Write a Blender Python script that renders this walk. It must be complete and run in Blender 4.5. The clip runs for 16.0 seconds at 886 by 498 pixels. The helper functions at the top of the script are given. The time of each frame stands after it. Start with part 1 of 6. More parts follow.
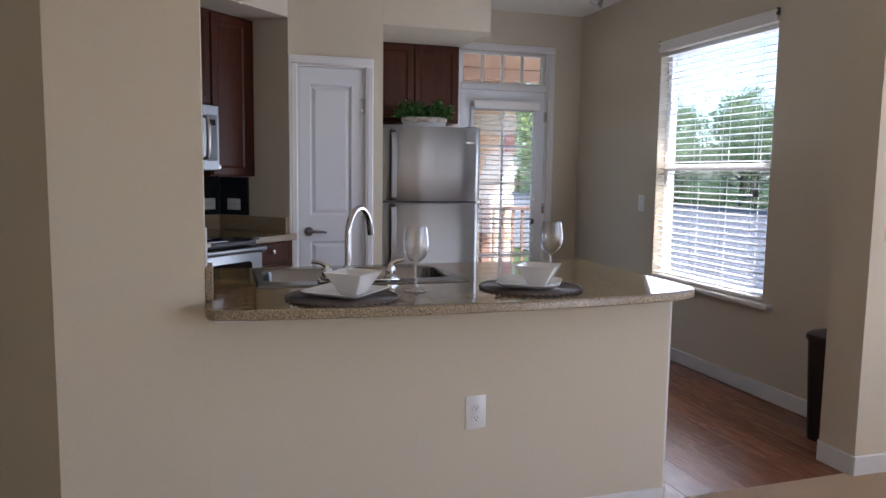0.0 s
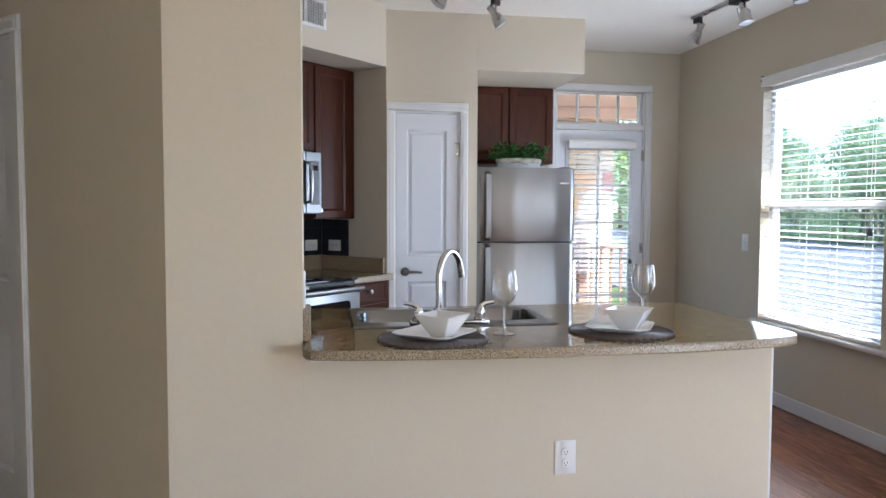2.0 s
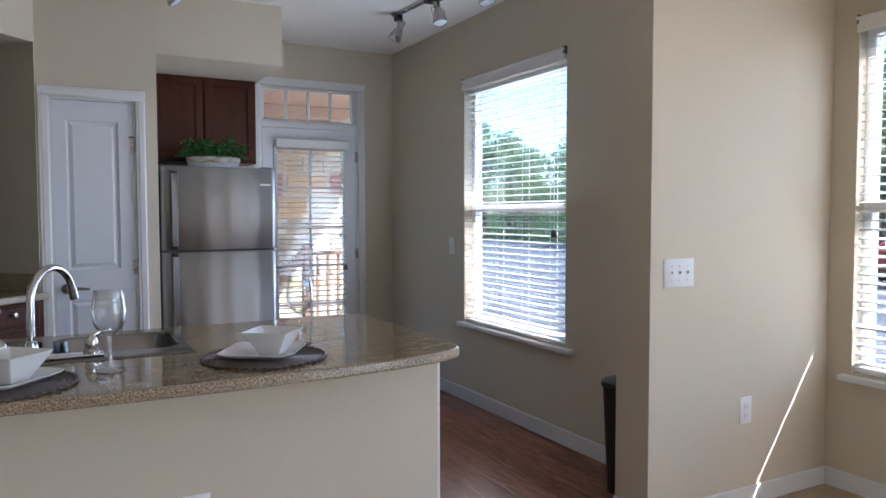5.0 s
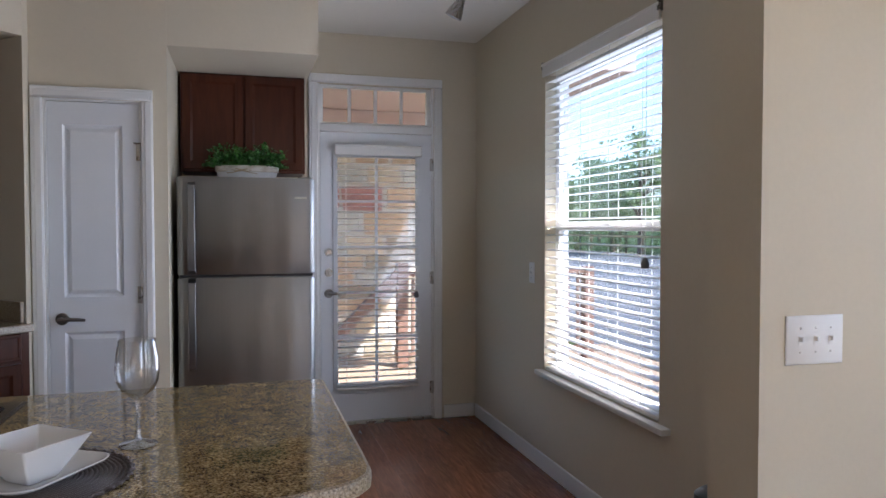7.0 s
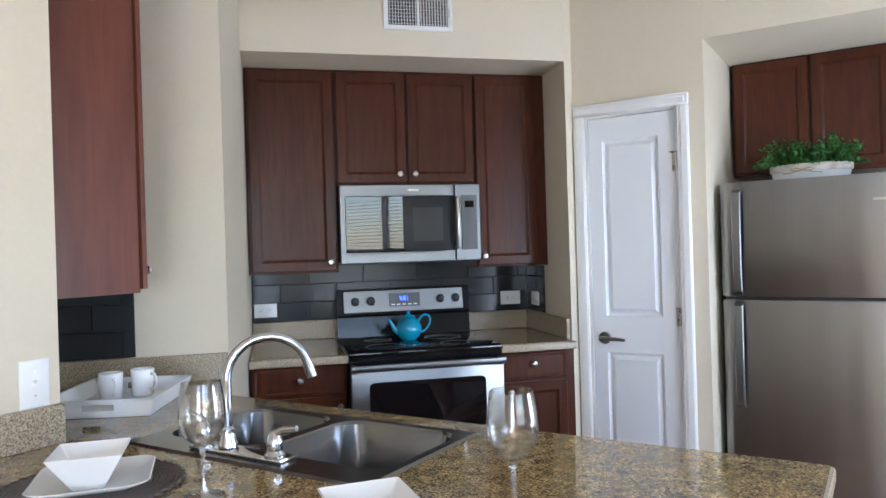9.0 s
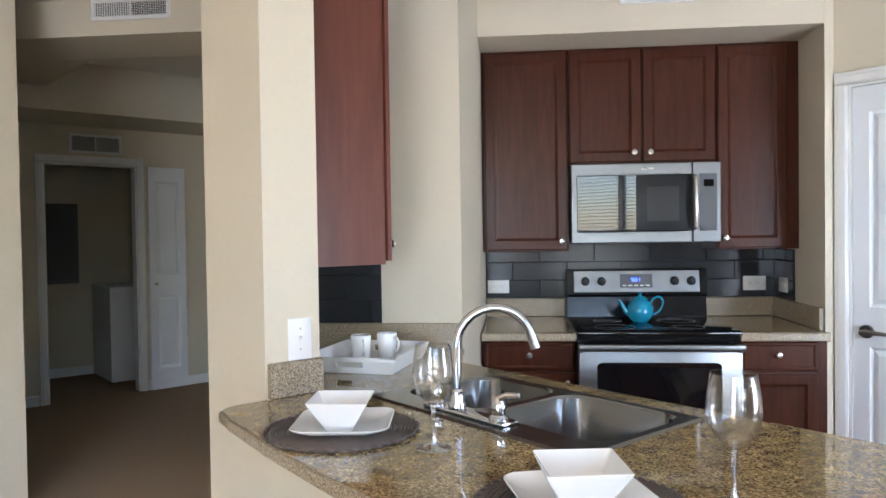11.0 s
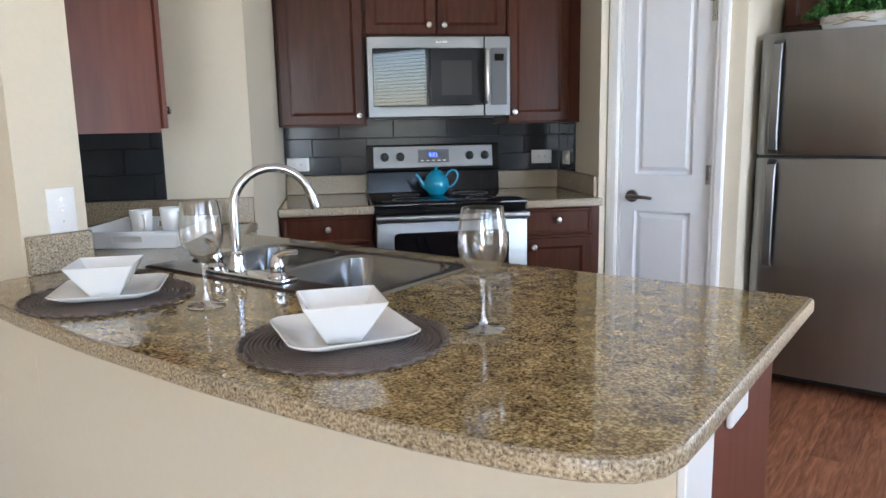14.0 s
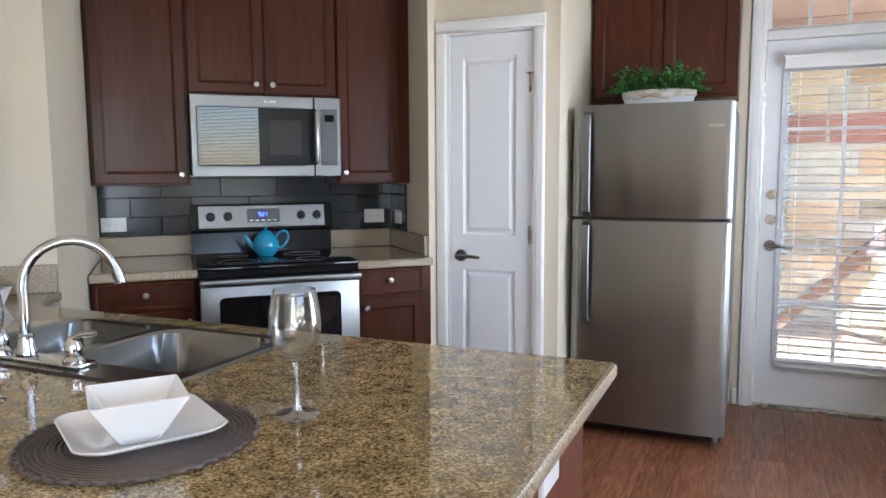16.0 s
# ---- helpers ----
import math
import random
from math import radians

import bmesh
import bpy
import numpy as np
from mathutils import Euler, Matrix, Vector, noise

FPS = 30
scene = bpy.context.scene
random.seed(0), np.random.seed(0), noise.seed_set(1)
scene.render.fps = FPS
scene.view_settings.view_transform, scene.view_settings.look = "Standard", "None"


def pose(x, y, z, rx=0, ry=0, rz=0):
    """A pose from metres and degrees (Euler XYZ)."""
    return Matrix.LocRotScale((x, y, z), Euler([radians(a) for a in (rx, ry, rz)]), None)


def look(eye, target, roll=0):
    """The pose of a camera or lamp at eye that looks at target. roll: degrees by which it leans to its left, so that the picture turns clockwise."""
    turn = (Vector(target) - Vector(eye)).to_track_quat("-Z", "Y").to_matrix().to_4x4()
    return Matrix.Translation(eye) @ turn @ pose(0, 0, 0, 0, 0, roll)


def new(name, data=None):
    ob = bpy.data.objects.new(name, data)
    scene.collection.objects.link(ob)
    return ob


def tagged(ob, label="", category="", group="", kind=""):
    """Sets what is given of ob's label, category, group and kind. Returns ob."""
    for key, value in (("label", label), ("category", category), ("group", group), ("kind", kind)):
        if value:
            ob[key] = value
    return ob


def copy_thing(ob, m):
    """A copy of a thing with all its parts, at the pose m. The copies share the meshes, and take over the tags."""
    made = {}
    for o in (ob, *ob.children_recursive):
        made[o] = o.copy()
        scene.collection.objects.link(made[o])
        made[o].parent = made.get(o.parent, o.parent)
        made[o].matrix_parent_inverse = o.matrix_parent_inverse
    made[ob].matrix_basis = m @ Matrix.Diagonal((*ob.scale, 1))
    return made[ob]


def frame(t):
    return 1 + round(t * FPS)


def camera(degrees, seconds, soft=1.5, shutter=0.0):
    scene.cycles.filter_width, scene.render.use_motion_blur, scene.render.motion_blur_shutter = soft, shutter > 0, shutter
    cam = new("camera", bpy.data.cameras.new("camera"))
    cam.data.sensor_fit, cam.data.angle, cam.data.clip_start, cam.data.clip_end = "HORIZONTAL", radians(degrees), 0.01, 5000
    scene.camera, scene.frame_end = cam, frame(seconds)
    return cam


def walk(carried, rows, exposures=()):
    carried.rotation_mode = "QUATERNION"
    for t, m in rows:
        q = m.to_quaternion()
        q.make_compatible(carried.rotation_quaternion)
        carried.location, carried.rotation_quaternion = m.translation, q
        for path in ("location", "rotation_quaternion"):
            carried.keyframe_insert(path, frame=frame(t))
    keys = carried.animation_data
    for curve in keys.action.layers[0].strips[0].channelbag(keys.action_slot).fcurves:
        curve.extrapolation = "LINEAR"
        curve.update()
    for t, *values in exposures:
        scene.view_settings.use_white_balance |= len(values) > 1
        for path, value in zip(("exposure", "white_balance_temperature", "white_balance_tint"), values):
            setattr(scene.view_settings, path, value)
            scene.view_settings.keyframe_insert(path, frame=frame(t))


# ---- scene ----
cam = camera(63.3, 16.0)
PATH = [
    (0, (0.497, 0.39, 1.328), (1.087, 2.289, 1.117), 0.8),
    (0.5, (0.515, 0.358, 1.331), (0.916, 2.309, 1.141), 0.6),
    (1, (0.522, 0.335, 1.35), (0.858, 2.3, 1.189), 0.4),
    (1.5, (0.521, 0.339, 1.351), (0.844, 2.308, 1.22), 0.2),
    (2, (0.522, 0.337, 1.353), (0.845, 2.308, 1.243), 0.2),
    (2.5, (0.526, 0.332, 1.353), (0.871, 2.3, 1.262), 0.2),
    (3, (0.542, 0.329, 1.35), (0.922, 2.291, 1.275), 0.2),
    (3.5, (0.593, 0.304, 1.353), (1.037, 2.253, 1.286), 0.4),
    (4, (0.691, 0.33, 1.339), (1.379, 2.206, 1.258), 0.2),
    (4.5, (0.828, 0.437, 1.339), (1.726, 2.222, 1.242), 0.1),
    (4.7, (0.9, 0.498, 1.351), (1.85, 2.255, 1.251), -0.1),
    (6.8, (1.854, 1.23, 1.357), (2.503, 3.121, 1.297), -0.3),
    (7, (1.956, 1.31, 1.38), (2.495, 3.235, 1.321), 0.0),
    (7.5, (2.111, 1.498, 1.369), (2.327, 3.486, 1.326), -0.0),
    (8, (2.18, 1.697, 1.376), (2.003, 3.689, 1.356), -0.5),
    (8.5, (2.227, 1.803, 1.385), (1.605, 3.703, 1.388), -1.5),
    (9, (2.3, 1.84, 1.392), (1.246, 3.54, 1.389), -1.7),
    (9.5, (2.346, 1.847, 1.391), (1.035, 3.357, 1.38), -1.2),
    (10, (2.36, 1.829, 1.387), (0.878, 3.172, 1.38), -1.0),
    (10.2, (2.354, 1.821, 1.385), (0.829, 3.115, 1.38), -1.0),
    (12.3, (2.382, 1.828, 1.368), (0.843, 3.103, 1.283), -1.0),
    (12.5, (2.39, 1.839, 1.354), (0.891, 3.158, 1.238), -1.2),
    (13, (2.424, 1.861, 1.332), (1.027, 3.278, 1.128), -1.5),
    (13.5, (2.434, 1.869, 1.31), (1.156, 3.381, 1.027), -1.3),
    (14, (2.44, 1.884, 1.291), (1.271, 3.469, 0.947), -1.1),
    (14.5, (2.448, 1.895, 1.286), (1.384, 3.545, 0.905), -0.8),
    (15, (2.449, 1.908, 1.287), (1.476, 3.616, 0.92), -0.5),
    (15.5, (2.465, 1.921, 1.304), (1.577, 3.68, 0.963), -0.5),
    (16, (2.475, 1.929, 1.343), (1.673, 3.749, 1.13), -0.3),
]
walk(cam, [(t, look(eye, target, roll)) for t, eye, target, roll in PATH], [(0.0, 2.52, 5700, 19.0), (0.6, 2.85, 5700, 17.0), (1.2, 3.27, 5500, 14.0), (3.8, 3.2, 5400, 13.0), (4.4, 2.78, 5270, 13.5), (7.0, 2.4, 5600, 17.0), (7.5, 2.5, 5700, 16.5), (8.0, 2.75, 6150, 19.0), (8.5, 3.2, 5530, 12.5), (9.0, 3.6, 5450, 11.0), (9.6, 3.7, 5550, 11.5), (12.5, 3.78, 5650, 11.0), (13.6, 3.6, 5650, 11.0), (16.0, 3.55, 5720, 12.0)])

# ---------- world, sun, large lights ----------
SUN_EL, SUN_AZ = 44.0, 138.0   # degrees; azimuth clockwise from +y
world = bpy.data.worlds.new("sky")
scene.world = world
world.use_nodes = True
wn = world.node_tree.nodes
wl = world.node_tree.links
sky = wn.new("ShaderNodeTexSky")
sky.sky_type = "NISHITA"
sky.sun_disc = False
sky.sun_elevation = radians(SUN_EL)
sky.sun_rotation = radians(SUN_AZ)
wn["Background"].inputs["Strength"].default_value = 0.15
wl.new(sky.outputs["Color"], wn["Background"].inputs["Color"])

sun = new("sun", bpy.data.lights.new("sun", "SUN"))
sun.data.energy = 5.0
sun.data.angle = radians(0.6)
sun.data.color = (1.0, 0.93, 0.82)
_sd = Vector((math.sin(radians(SUN_AZ)) * math.cos(radians(SUN_EL)), math.cos(radians(SUN_AZ)) * math.cos(radians(SUN_EL)), math.sin(radians(SUN_EL))))
sun.matrix_world = look(_sd * 30, (0, 0, 0))


def daylight_fill(name, place, toward, w, h, watts, color=(0.93, 0.96, 1.0)):
    """An added area lamp that stands in for sky light at a window opening."""
    lamp = new(name, bpy.data.lights.new(name, "AREA"))
    lamp.data.shape = "RECTANGLE"
    lamp.data.size, lamp.data.size_y = w, h
    lamp.data.energy = watts
    lamp.data.color = color
    lamp.matrix_world = look(place, toward)
    return lamp


# added fill at the unseen side opening, tilted up like light off the ground
daylight_fill("living_side_fill", (4.42, -1.75, 1.25), (0, -1.0, 2.2), 2.6, 1.8, 10.5)
# added fill on the room side of the blind, tilted up to brighten the ceiling
daylight_fill("kitchen_window_fill", (3.602, 4.48, 1.40), (0, 4.48, 2.9), 1.12, 1.6, 4.6)


# ---------- materials ----------
def mat(name, color, rough=0.6, metal=0.0, var=0.08, scale=6.0, fine=0.0, fine_scale=150.0, bump=0.0, bump_scale=120.0, spec=0.5, coat=0.0, rand=0.0, stretch=None, island=False):
    m = bpy.data.materials.new(name)
    m.use_nodes = True
    nt = m.node_tree
    n, l = nt.nodes, nt.links
    b = n["Principled BSDF"]
    b.inputs["Metallic"].default_value = metal
    b.inputs["Specular IOR Level"].default_value = spec
    b.inputs["Coat Weight"].default_value = coat
    b.inputs["Coat Roughness"].default_value = 0.12
    tc = n.new("ShaderNodeTexCoord")
    src = tc.outputs["Object"]
    if stretch:
        mp = n.new("ShaderNodeMapping")
        mp.inputs["Scale"].default_value = stretch
        l.new(src, mp.inputs["Vector"])
        src = mp.outputs["Vector"]
    big = n.new("ShaderNodeTexNoise")
    big.inputs["Scale"].default_value = scale
    big.inputs["Detail"].default_value = 5
    l.new(src, big.inputs["Vector"])
    small = n.new("ShaderNodeTexNoise")
    small.inputs["Scale"].default_value = fine_scale
    small.inputs["Detail"].default_value = 3
    l.new(src, small.inputs["Vector"])
    hsv = n.new("ShaderNodeHueSaturation")
    hsv.inputs["Color"].default_value = (*color, 1)
    a = n.new("ShaderNodeMath")
    a.operation = "MULTIPLY_ADD"
    l.new(big.outputs["Fac"], a.inputs[0])
    a.inputs[1].default_value = 2 * var
    a.inputs[2].default_value = 1 - var
    c = n.new("ShaderNodeMath")
    c.operation = "MULTIPLY_ADD"
    l.new(small.outputs["Fac"], c.inputs[0])
    c.inputs[1].default_value = 2 * fine
    c.inputs[2].default_value = 1 - fine
    p = n.new("ShaderNodeMath")
    p.operation = "MULTIPLY"
    l.new(a.outputs[0], p.inputs[0])
    l.new(c.outputs[0], p.inputs[1])
    last = p.outputs[0]
    if rand:
        if island:
            rnd = n.new("ShaderNodeNewGeometry").outputs["Random Per Island"]
        else:
            rnd = n.new("ShaderNodeObjectInfo").outputs["Random"]
        r = n.new("ShaderNodeMath")
        r.operation = "MULTIPLY_ADD"
        l.new(rnd, r.inputs[0])
        r.inputs[1].default_value = 2 * rand
        r.inputs[2].default_value = 1 - rand
        q = n.new("ShaderNodeMath")
        q.operation = "MULTIPLY"
        l.new(last, q.inputs[0])
        l.new(r.outputs[0], q.inputs[1])
        last = q.outputs[0]
    l.new(last, hsv.inputs["Value"])
    l.new(hsv.outputs["Color"], b.inputs["Base Color"])
    rr = n.new("ShaderNodeMath")
    rr.operation = "MULTIPLY_ADD"
    l.new(big.outputs["Fac"], rr.inputs[0])
    rr.inputs[1].default_value = 0.25 * rough
    rr.inputs[2].default_value = 0.87 * rough
    l.new(rr.outputs[0], b.inputs["Roughness"])
    if bump:
        bt = n.new("ShaderNodeTexNoise")
        bt.inputs["Scale"].default_value = bump_scale
        bt.inputs["Detail"].default_value = 2
        l.new(src, bt.inputs["Vector"])
        bp = n.new("ShaderNodeBump")
        bp.inputs["Strength"].default_value = bump
        bp.inputs["Distance"].default_value = 0.002
        l.new(bt.outputs["Fac"], bp.inputs["Height"])
        l.new(bp.outputs["Normal"], b.inputs["Normal"])
    return m


def ramp_mat(name, stops, scale, rough, detail=6.0, spec=0.5, bump=0.0, stretch=None, second=None, distortion=0.0, rand=0.0, coat=0.0, mottle=0.0):
    """Noise through a colour ramp; second = (colour, scale, threshold) adds flecks."""
    m = bpy.data.materials.new(name)
    m.use_nodes = True
    n, l = m.node_tree.nodes, m.node_tree.links
    b = n["Principled BSDF"]
    b.inputs["Roughness"].default_value = rough
    b.inputs["Specular IOR Level"].default_value = spec
    b.inputs["Coat Weight"].default_value = coat
    b.inputs["Coat Roughness"].default_value = 0.08
    tc = n.new("ShaderNodeTexCoord")
    src = tc.outputs["Object"]
    oi = n.new("ShaderNodeObjectInfo")
    if rand:
        off = n.new("ShaderNodeVectorMath")
        off.operation = "MULTIPLY_ADD"
        off.inputs[1].default_value = (37.0, 17.0, 5.0)
        l.new(oi.outputs["Random"], off.inputs[0])
        l.new(src, off.inputs[2])
        src = off.outputs[0]
    if stretch:
        mp = n.new("ShaderNodeMapping")
        mp.inputs["Scale"].default_value = stretch
        l.new(src, mp.inputs["Vector"])
        src = mp.outputs["Vector"]
    t = n.new("ShaderNodeTexNoise")
    t.inputs["Scale"].default_value = scale
    t.inputs["Detail"].default_value = detail
    t.inputs["Distortion"].default_value = distortion
    l.new(src, t.inputs["Vector"])
    cr = n.new("ShaderNodeValToRGB")
    el = cr.color_ramp.elements
    while len(el) < len(stops):
        el.new(0.5)
    for e, (pos, col) in zip(el, stops):
        e.position = pos
        e.color = (*col, 1)
    l.new(t.outputs["Fac"], cr.inputs["Fac"])
    out = cr.outputs["Color"]
    if second:
        col, sc, th = second
        v = n.new("ShaderNodeTexNoise")
        v.inputs["Scale"].default_value = sc
        v.inputs["Detail"].default_value = 2
        l.new(src, v.inputs["Vector"])
        g = n.new("ShaderNodeMapRange")
        g.inputs["From Min"].default_value = th
        g.inputs["From Max"].default_value = th + 0.05
        l.new(v.outputs["Fac"], g.inputs["Value"])
        mx = n.new("ShaderNodeMix")
        mx.data_type = "RGBA"
        l.new(g.outputs["Result"], mx.inputs["Factor"])
        l.new(out, mx.inputs["A"])
        mx.inputs["B"].default_value = (*col, 1)
        out = mx.outputs["Result"]
    if mottle:
        cl = n.new("ShaderNodeTexNoise")
        cl.inputs["Scale"].default_value = 28.0
        cl.inputs["Detail"].default_value = 4
        l.new(src, cl.inputs["Vector"])
        mr = n.new("ShaderNodeMapRange")
        mr.inputs["From Min"].default_value = 0.3
        mr.inputs["From Max"].default_value = 0.7
        mr.inputs["To Min"].default_value = 1 - mottle
        mr.inputs["To Max"].default_value = 1 + mottle
        l.new(cl.outputs["Fac"], mr.inputs["Value"])
        hm = n.new("ShaderNodeHueSaturation")
        l.new(mr.outputs["Result"], hm.inputs["Value"])
        l.new(out, hm.inputs["Color"])
        out = hm.outputs["Color"]
    if rand:
        hsv = n.new("ShaderNodeHueSaturation")
        r = n.new("ShaderNodeMath")
        r.operation = "MULTIPLY_ADD"
        r.inputs[1].default_value = 2 * rand
        r.inputs[2].default_value = 1 - rand
        l.new(oi.outputs["Random"], r.inputs[0])
        l.new(r.outputs[0], hsv.inputs["Value"])
        l.new(out, hsv.inputs["Color"])
        out = hsv.outputs["Color"]
    l.new(out, b.inputs["Base Color"])
    if bump:
        bp = n.new("ShaderNodeBump")
        bp.inputs["Strength"].default_value = bump
        bp.inputs["Distance"].default_value = 0.002
        l.new(t.outputs["Fac"], bp.inputs["Height"])
        l.new(bp.outputs["Normal"], b.inputs["Normal"])
    return m


def pane_mat(name, clear=(0.86, 0.88, 0.88)):
    """Thin window glass: clear, with a faint mirror."""
    m = bpy.data.materials.new(name)
    m.use_nodes = True
    n, l = m.node_tree.nodes, m.node_tree.links
    tr = n.new("ShaderNodeBsdfTransparent")
    tr.inputs["Color"].default_value = (*clear, 1)
    gl = n.new("ShaderNodeBsdfGlossy")
    gl.inputs["Roughness"].default_value = 0.02
    mx = n.new("ShaderNodeMixShader")
    mx.inputs[0].default_value = 0.06
    l.new(tr.outputs[0], mx.inputs[1])
    l.new(gl.outputs[0], mx.inputs[2])
    l.new(mx.outputs[0], n["Material Output"].inputs["Surface"])
    return m


def glow_mat(name, color, strength):
    m = bpy.data.materials.new(name)
    m.use_nodes = True
    b = m.node_tree.nodes["Principled BSDF"]
    b.inputs["Base Color"].default_value = (*color, 1)
    b.inputs["Emission Color"].default_value = (*color, 1)
    b.inputs["Emission Strength"].default_value = strength
    return m


WALL = mat("wall_paint", (0.645, 0.582, 0.458), 0.75, var=0.025, scale=1.3, fine=0.03, fine_scale=60, bump=0.22, bump_scale=95, spec=0.3)
CEIL = mat("ceiling_paint", (0.87, 0.83, 0.745), 0.9, var=0.02, scale=1.0, fine=0.03, fine_scale=90, bump=0.3, bump_scale=70, spec=0.2)
TRIM = mat("white_trim_paint", (0.78, 0.78, 0.77), 0.35, var=0.02, scale=3.0, fine=0.015, fine_scale=80, bump=0.04, bump_scale=200)
DOORWHITE = mat("white_door_paint", (0.77, 0.79, 0.82), 0.38, var=0.02, scale=2.0, fine=0.015, fine_scale=70, bump=0.05, bump_scale=160)
WOOD = ramp_mat("cherry_cabinet_wood", [(0.25, (0.044, 0.0108, 0.0046)), (0.5, (0.060, 0.0155, 0.0062)), (0.8, (0.080, 0.0225, 0.0090))], 7.0, 0.33, stretch=(5.0, 5.0, 0.6), bump=0.03, distortion=0.8, rand=0.08, coat=0.05, spec=0.23)
# brighter copy of the cherry: the light on the plain sides is in its colour
WOODSIDE_LIT = ramp_mat("cherry_cabinet_side_lit", [(0.25, (0.105, 0.031, 0.018)), (0.5, (0.130, 0.040, 0.023)), (0.8, (0.160, 0.051, 0.030))], 6.0, 0.42, stretch=(4.0, 4.0, 0.5), bump=0.04, distortion=0.6, rand=0.06, coat=0.04, spec=0.3)
GRANITE = ramp_mat("speckled_granite", [(0.33, (0.085, 0.053, 0.021)), (0.42, (0.185, 0.126, 0.052)), (0.50, (0.285, 0.208, 0.094)), (0.58, (0.390, 0.300, 0.150)), (0.70, (0.56, 0.46, 0.28))], 205.0, 0.04, detail=4, second=((0.075, 0.047, 0.020), 260.0, 0.645), coat=0.30, mottle=0.34)
GRANITE_EDGE = ramp_mat("granite_cut_edge", [(0.28, (0.07, 0.045, 0.022)), (0.45, (0.25, 0.19, 0.115)), (0.6, (0.42, 0.345, 0.235)), (0.78, (0.58, 0.50, 0.38))], 210.0, 0.30, detail=6, second=((0.05, 0.04, 0.03), 190.0, 0.63), bump=0.1)
STEEL = mat("brushed_steel", (0.50, 0.49, 0.47), 0.30, metal=1.0, var=0.03, scale=3.0, fine=0.10, fine_scale=40, stretch=(0.6, 0.6, 30.0), bump=0.03, bump_scale=60)
STEELH = mat("brushed_steel_sideways", (0.235, 0.24, 0.245), 0.36, metal=1.0, var=0.03, scale=3.0, fine=0.06, fine_scale=40, stretch=(1.0, 30.0, 30.0))
STEELV = mat("brushed_fridge_steel", (0.295, 0.295, 0.293), 0.36, metal=1.0, var=0.06, scale=0.7, fine=0.05, fine_scale=14, stretch=(12.0, 12.0, 0.12))


def brushed(m, amount, turn):
    """Fine sideways brushing draws highlights out into upright bands."""
    n, l = m.node_tree.nodes, m.node_tree.links
    tg = n.new("ShaderNodeTangent")
    tg.direction_type = "RADIAL"
    tg.axis = "Z"
    b = n["Principled BSDF"]
    b.inputs["Anisotropic"].default_value = amount
    b.inputs["Anisotropic Rotation"].default_value = turn
    l.new(tg.outputs["Tangent"], b.inputs["Tangent"])


brushed(STEELV, 0.88, 0.25)
SINKM = mat("sink_steel", (0.25, 0.25, 0.246), 0.21, metal=1.0, var=0.03, scale=5.0, fine=0.05, fine_scale=120)
CHROME = mat("chrome", (0.66, 0.66, 0.67), 0.06, metal=1.0, var=0.01, scale=9.0)
NICKEL = mat("satin_nickel", (0.48, 0.46, 0.43), 0.28, metal=1.0, var=0.02, scale=20.0)
DARKMETAL = mat("dark_nickel", (0.22, 0.21, 0.20), 0.30, metal=1.0, var=0.02, scale=20.0)
BLACKEN = mat("black_enamel", (0.007, 0.007, 0.008), 0.16, var=0.02, spec=0.35)
BLACKGL = mat("black_glass", (0.006, 0.006, 0.007), 0.025, var=0.02, spec=0.6)
DULLGLASS = mat("dark_dull_glass", (0.020, 0.020, 0.021), 0.30, var=0.03, scale=20, spec=0.2)
VIEWAREA = mat("dark_view_area", (0.045, 0.043, 0.042), 0.35, var=0.03, scale=20, spec=0.2)
BLACKPL = mat("black_plastic", (0.012, 0.012, 0.013), 0.38, var=0.05, scale=20, bump=0.05, bump_scale=300)
GREYPL = mat("grey_plastic", (0.10, 0.10, 0.105), 0.35, var=0.03, scale=15)
WHITEPL = mat("white_plastic", (0.80, 0.80, 0.79), 0.35, var=0.015, scale=30)
CERAMIC = mat("white_ceramic", (0.84, 0.84, 0.83), 0.10, var=0.01, scale=12, coat=0.3)
TRAYM = mat("white_tray_paint", (0.80, 0.81, 0.82), 0.35, var=0.02, scale=12)
TILE = mat("dark_glass_tile", (0.022, 0.025, 0.029), 0.14, var=0.10, scale=8.0, rand=0.22, spec=0.42, bump=0.10, bump_scale=14)
GROUT = mat("grey_grout", (0.05, 0.05, 0.05), 0.85, var=0.06, scale=30)
TEAL = mat("teal_enamel", (0.020, 0.26, 0.42), 0.10, var=0.04, scale=10, coat=0.5)
MATBROWN = mat("woven_brown_vinyl", (0.100, 0.074, 0.064), 0.42, var=0.15, scale=40, fine=0.35, fine_scale=260, bump=0.5, bump_scale=300, spec=0.6)
CARPET = ramp_mat("beige_carpet", [(0.3, (0.26, 0.182, 0.119)), (0.5, (0.42, 0.313, 0.217)), (0.7, (0.57, 0.45, 0.325))], 260.0, 0.95, detail=4, spec=0.1, bump=0.8)
PLANK = ramp_mat("red_brown_plank", [(0.22, (0.130, 0.050, 0.026)), (0.45, (0.205, 0.082, 0.043)), (0.62, (0.275, 0.115, 0.061)), (0.82, (0.35, 0.160, 0.088))], 5.5, 0.27, detail=8, spec=0.38, stretch=(7.0, 0.7, 1.0), distortion=1.6, rand=0.16, bump=0.05)
SUBFLOOR = mat("floor_gap", (0.02, 0.01, 0.008), 0.8, var=0.1)
BLIND = mat("white_blind_slat", (0.88, 0.87, 0.84), 0.45, var=0.02, scale=8)


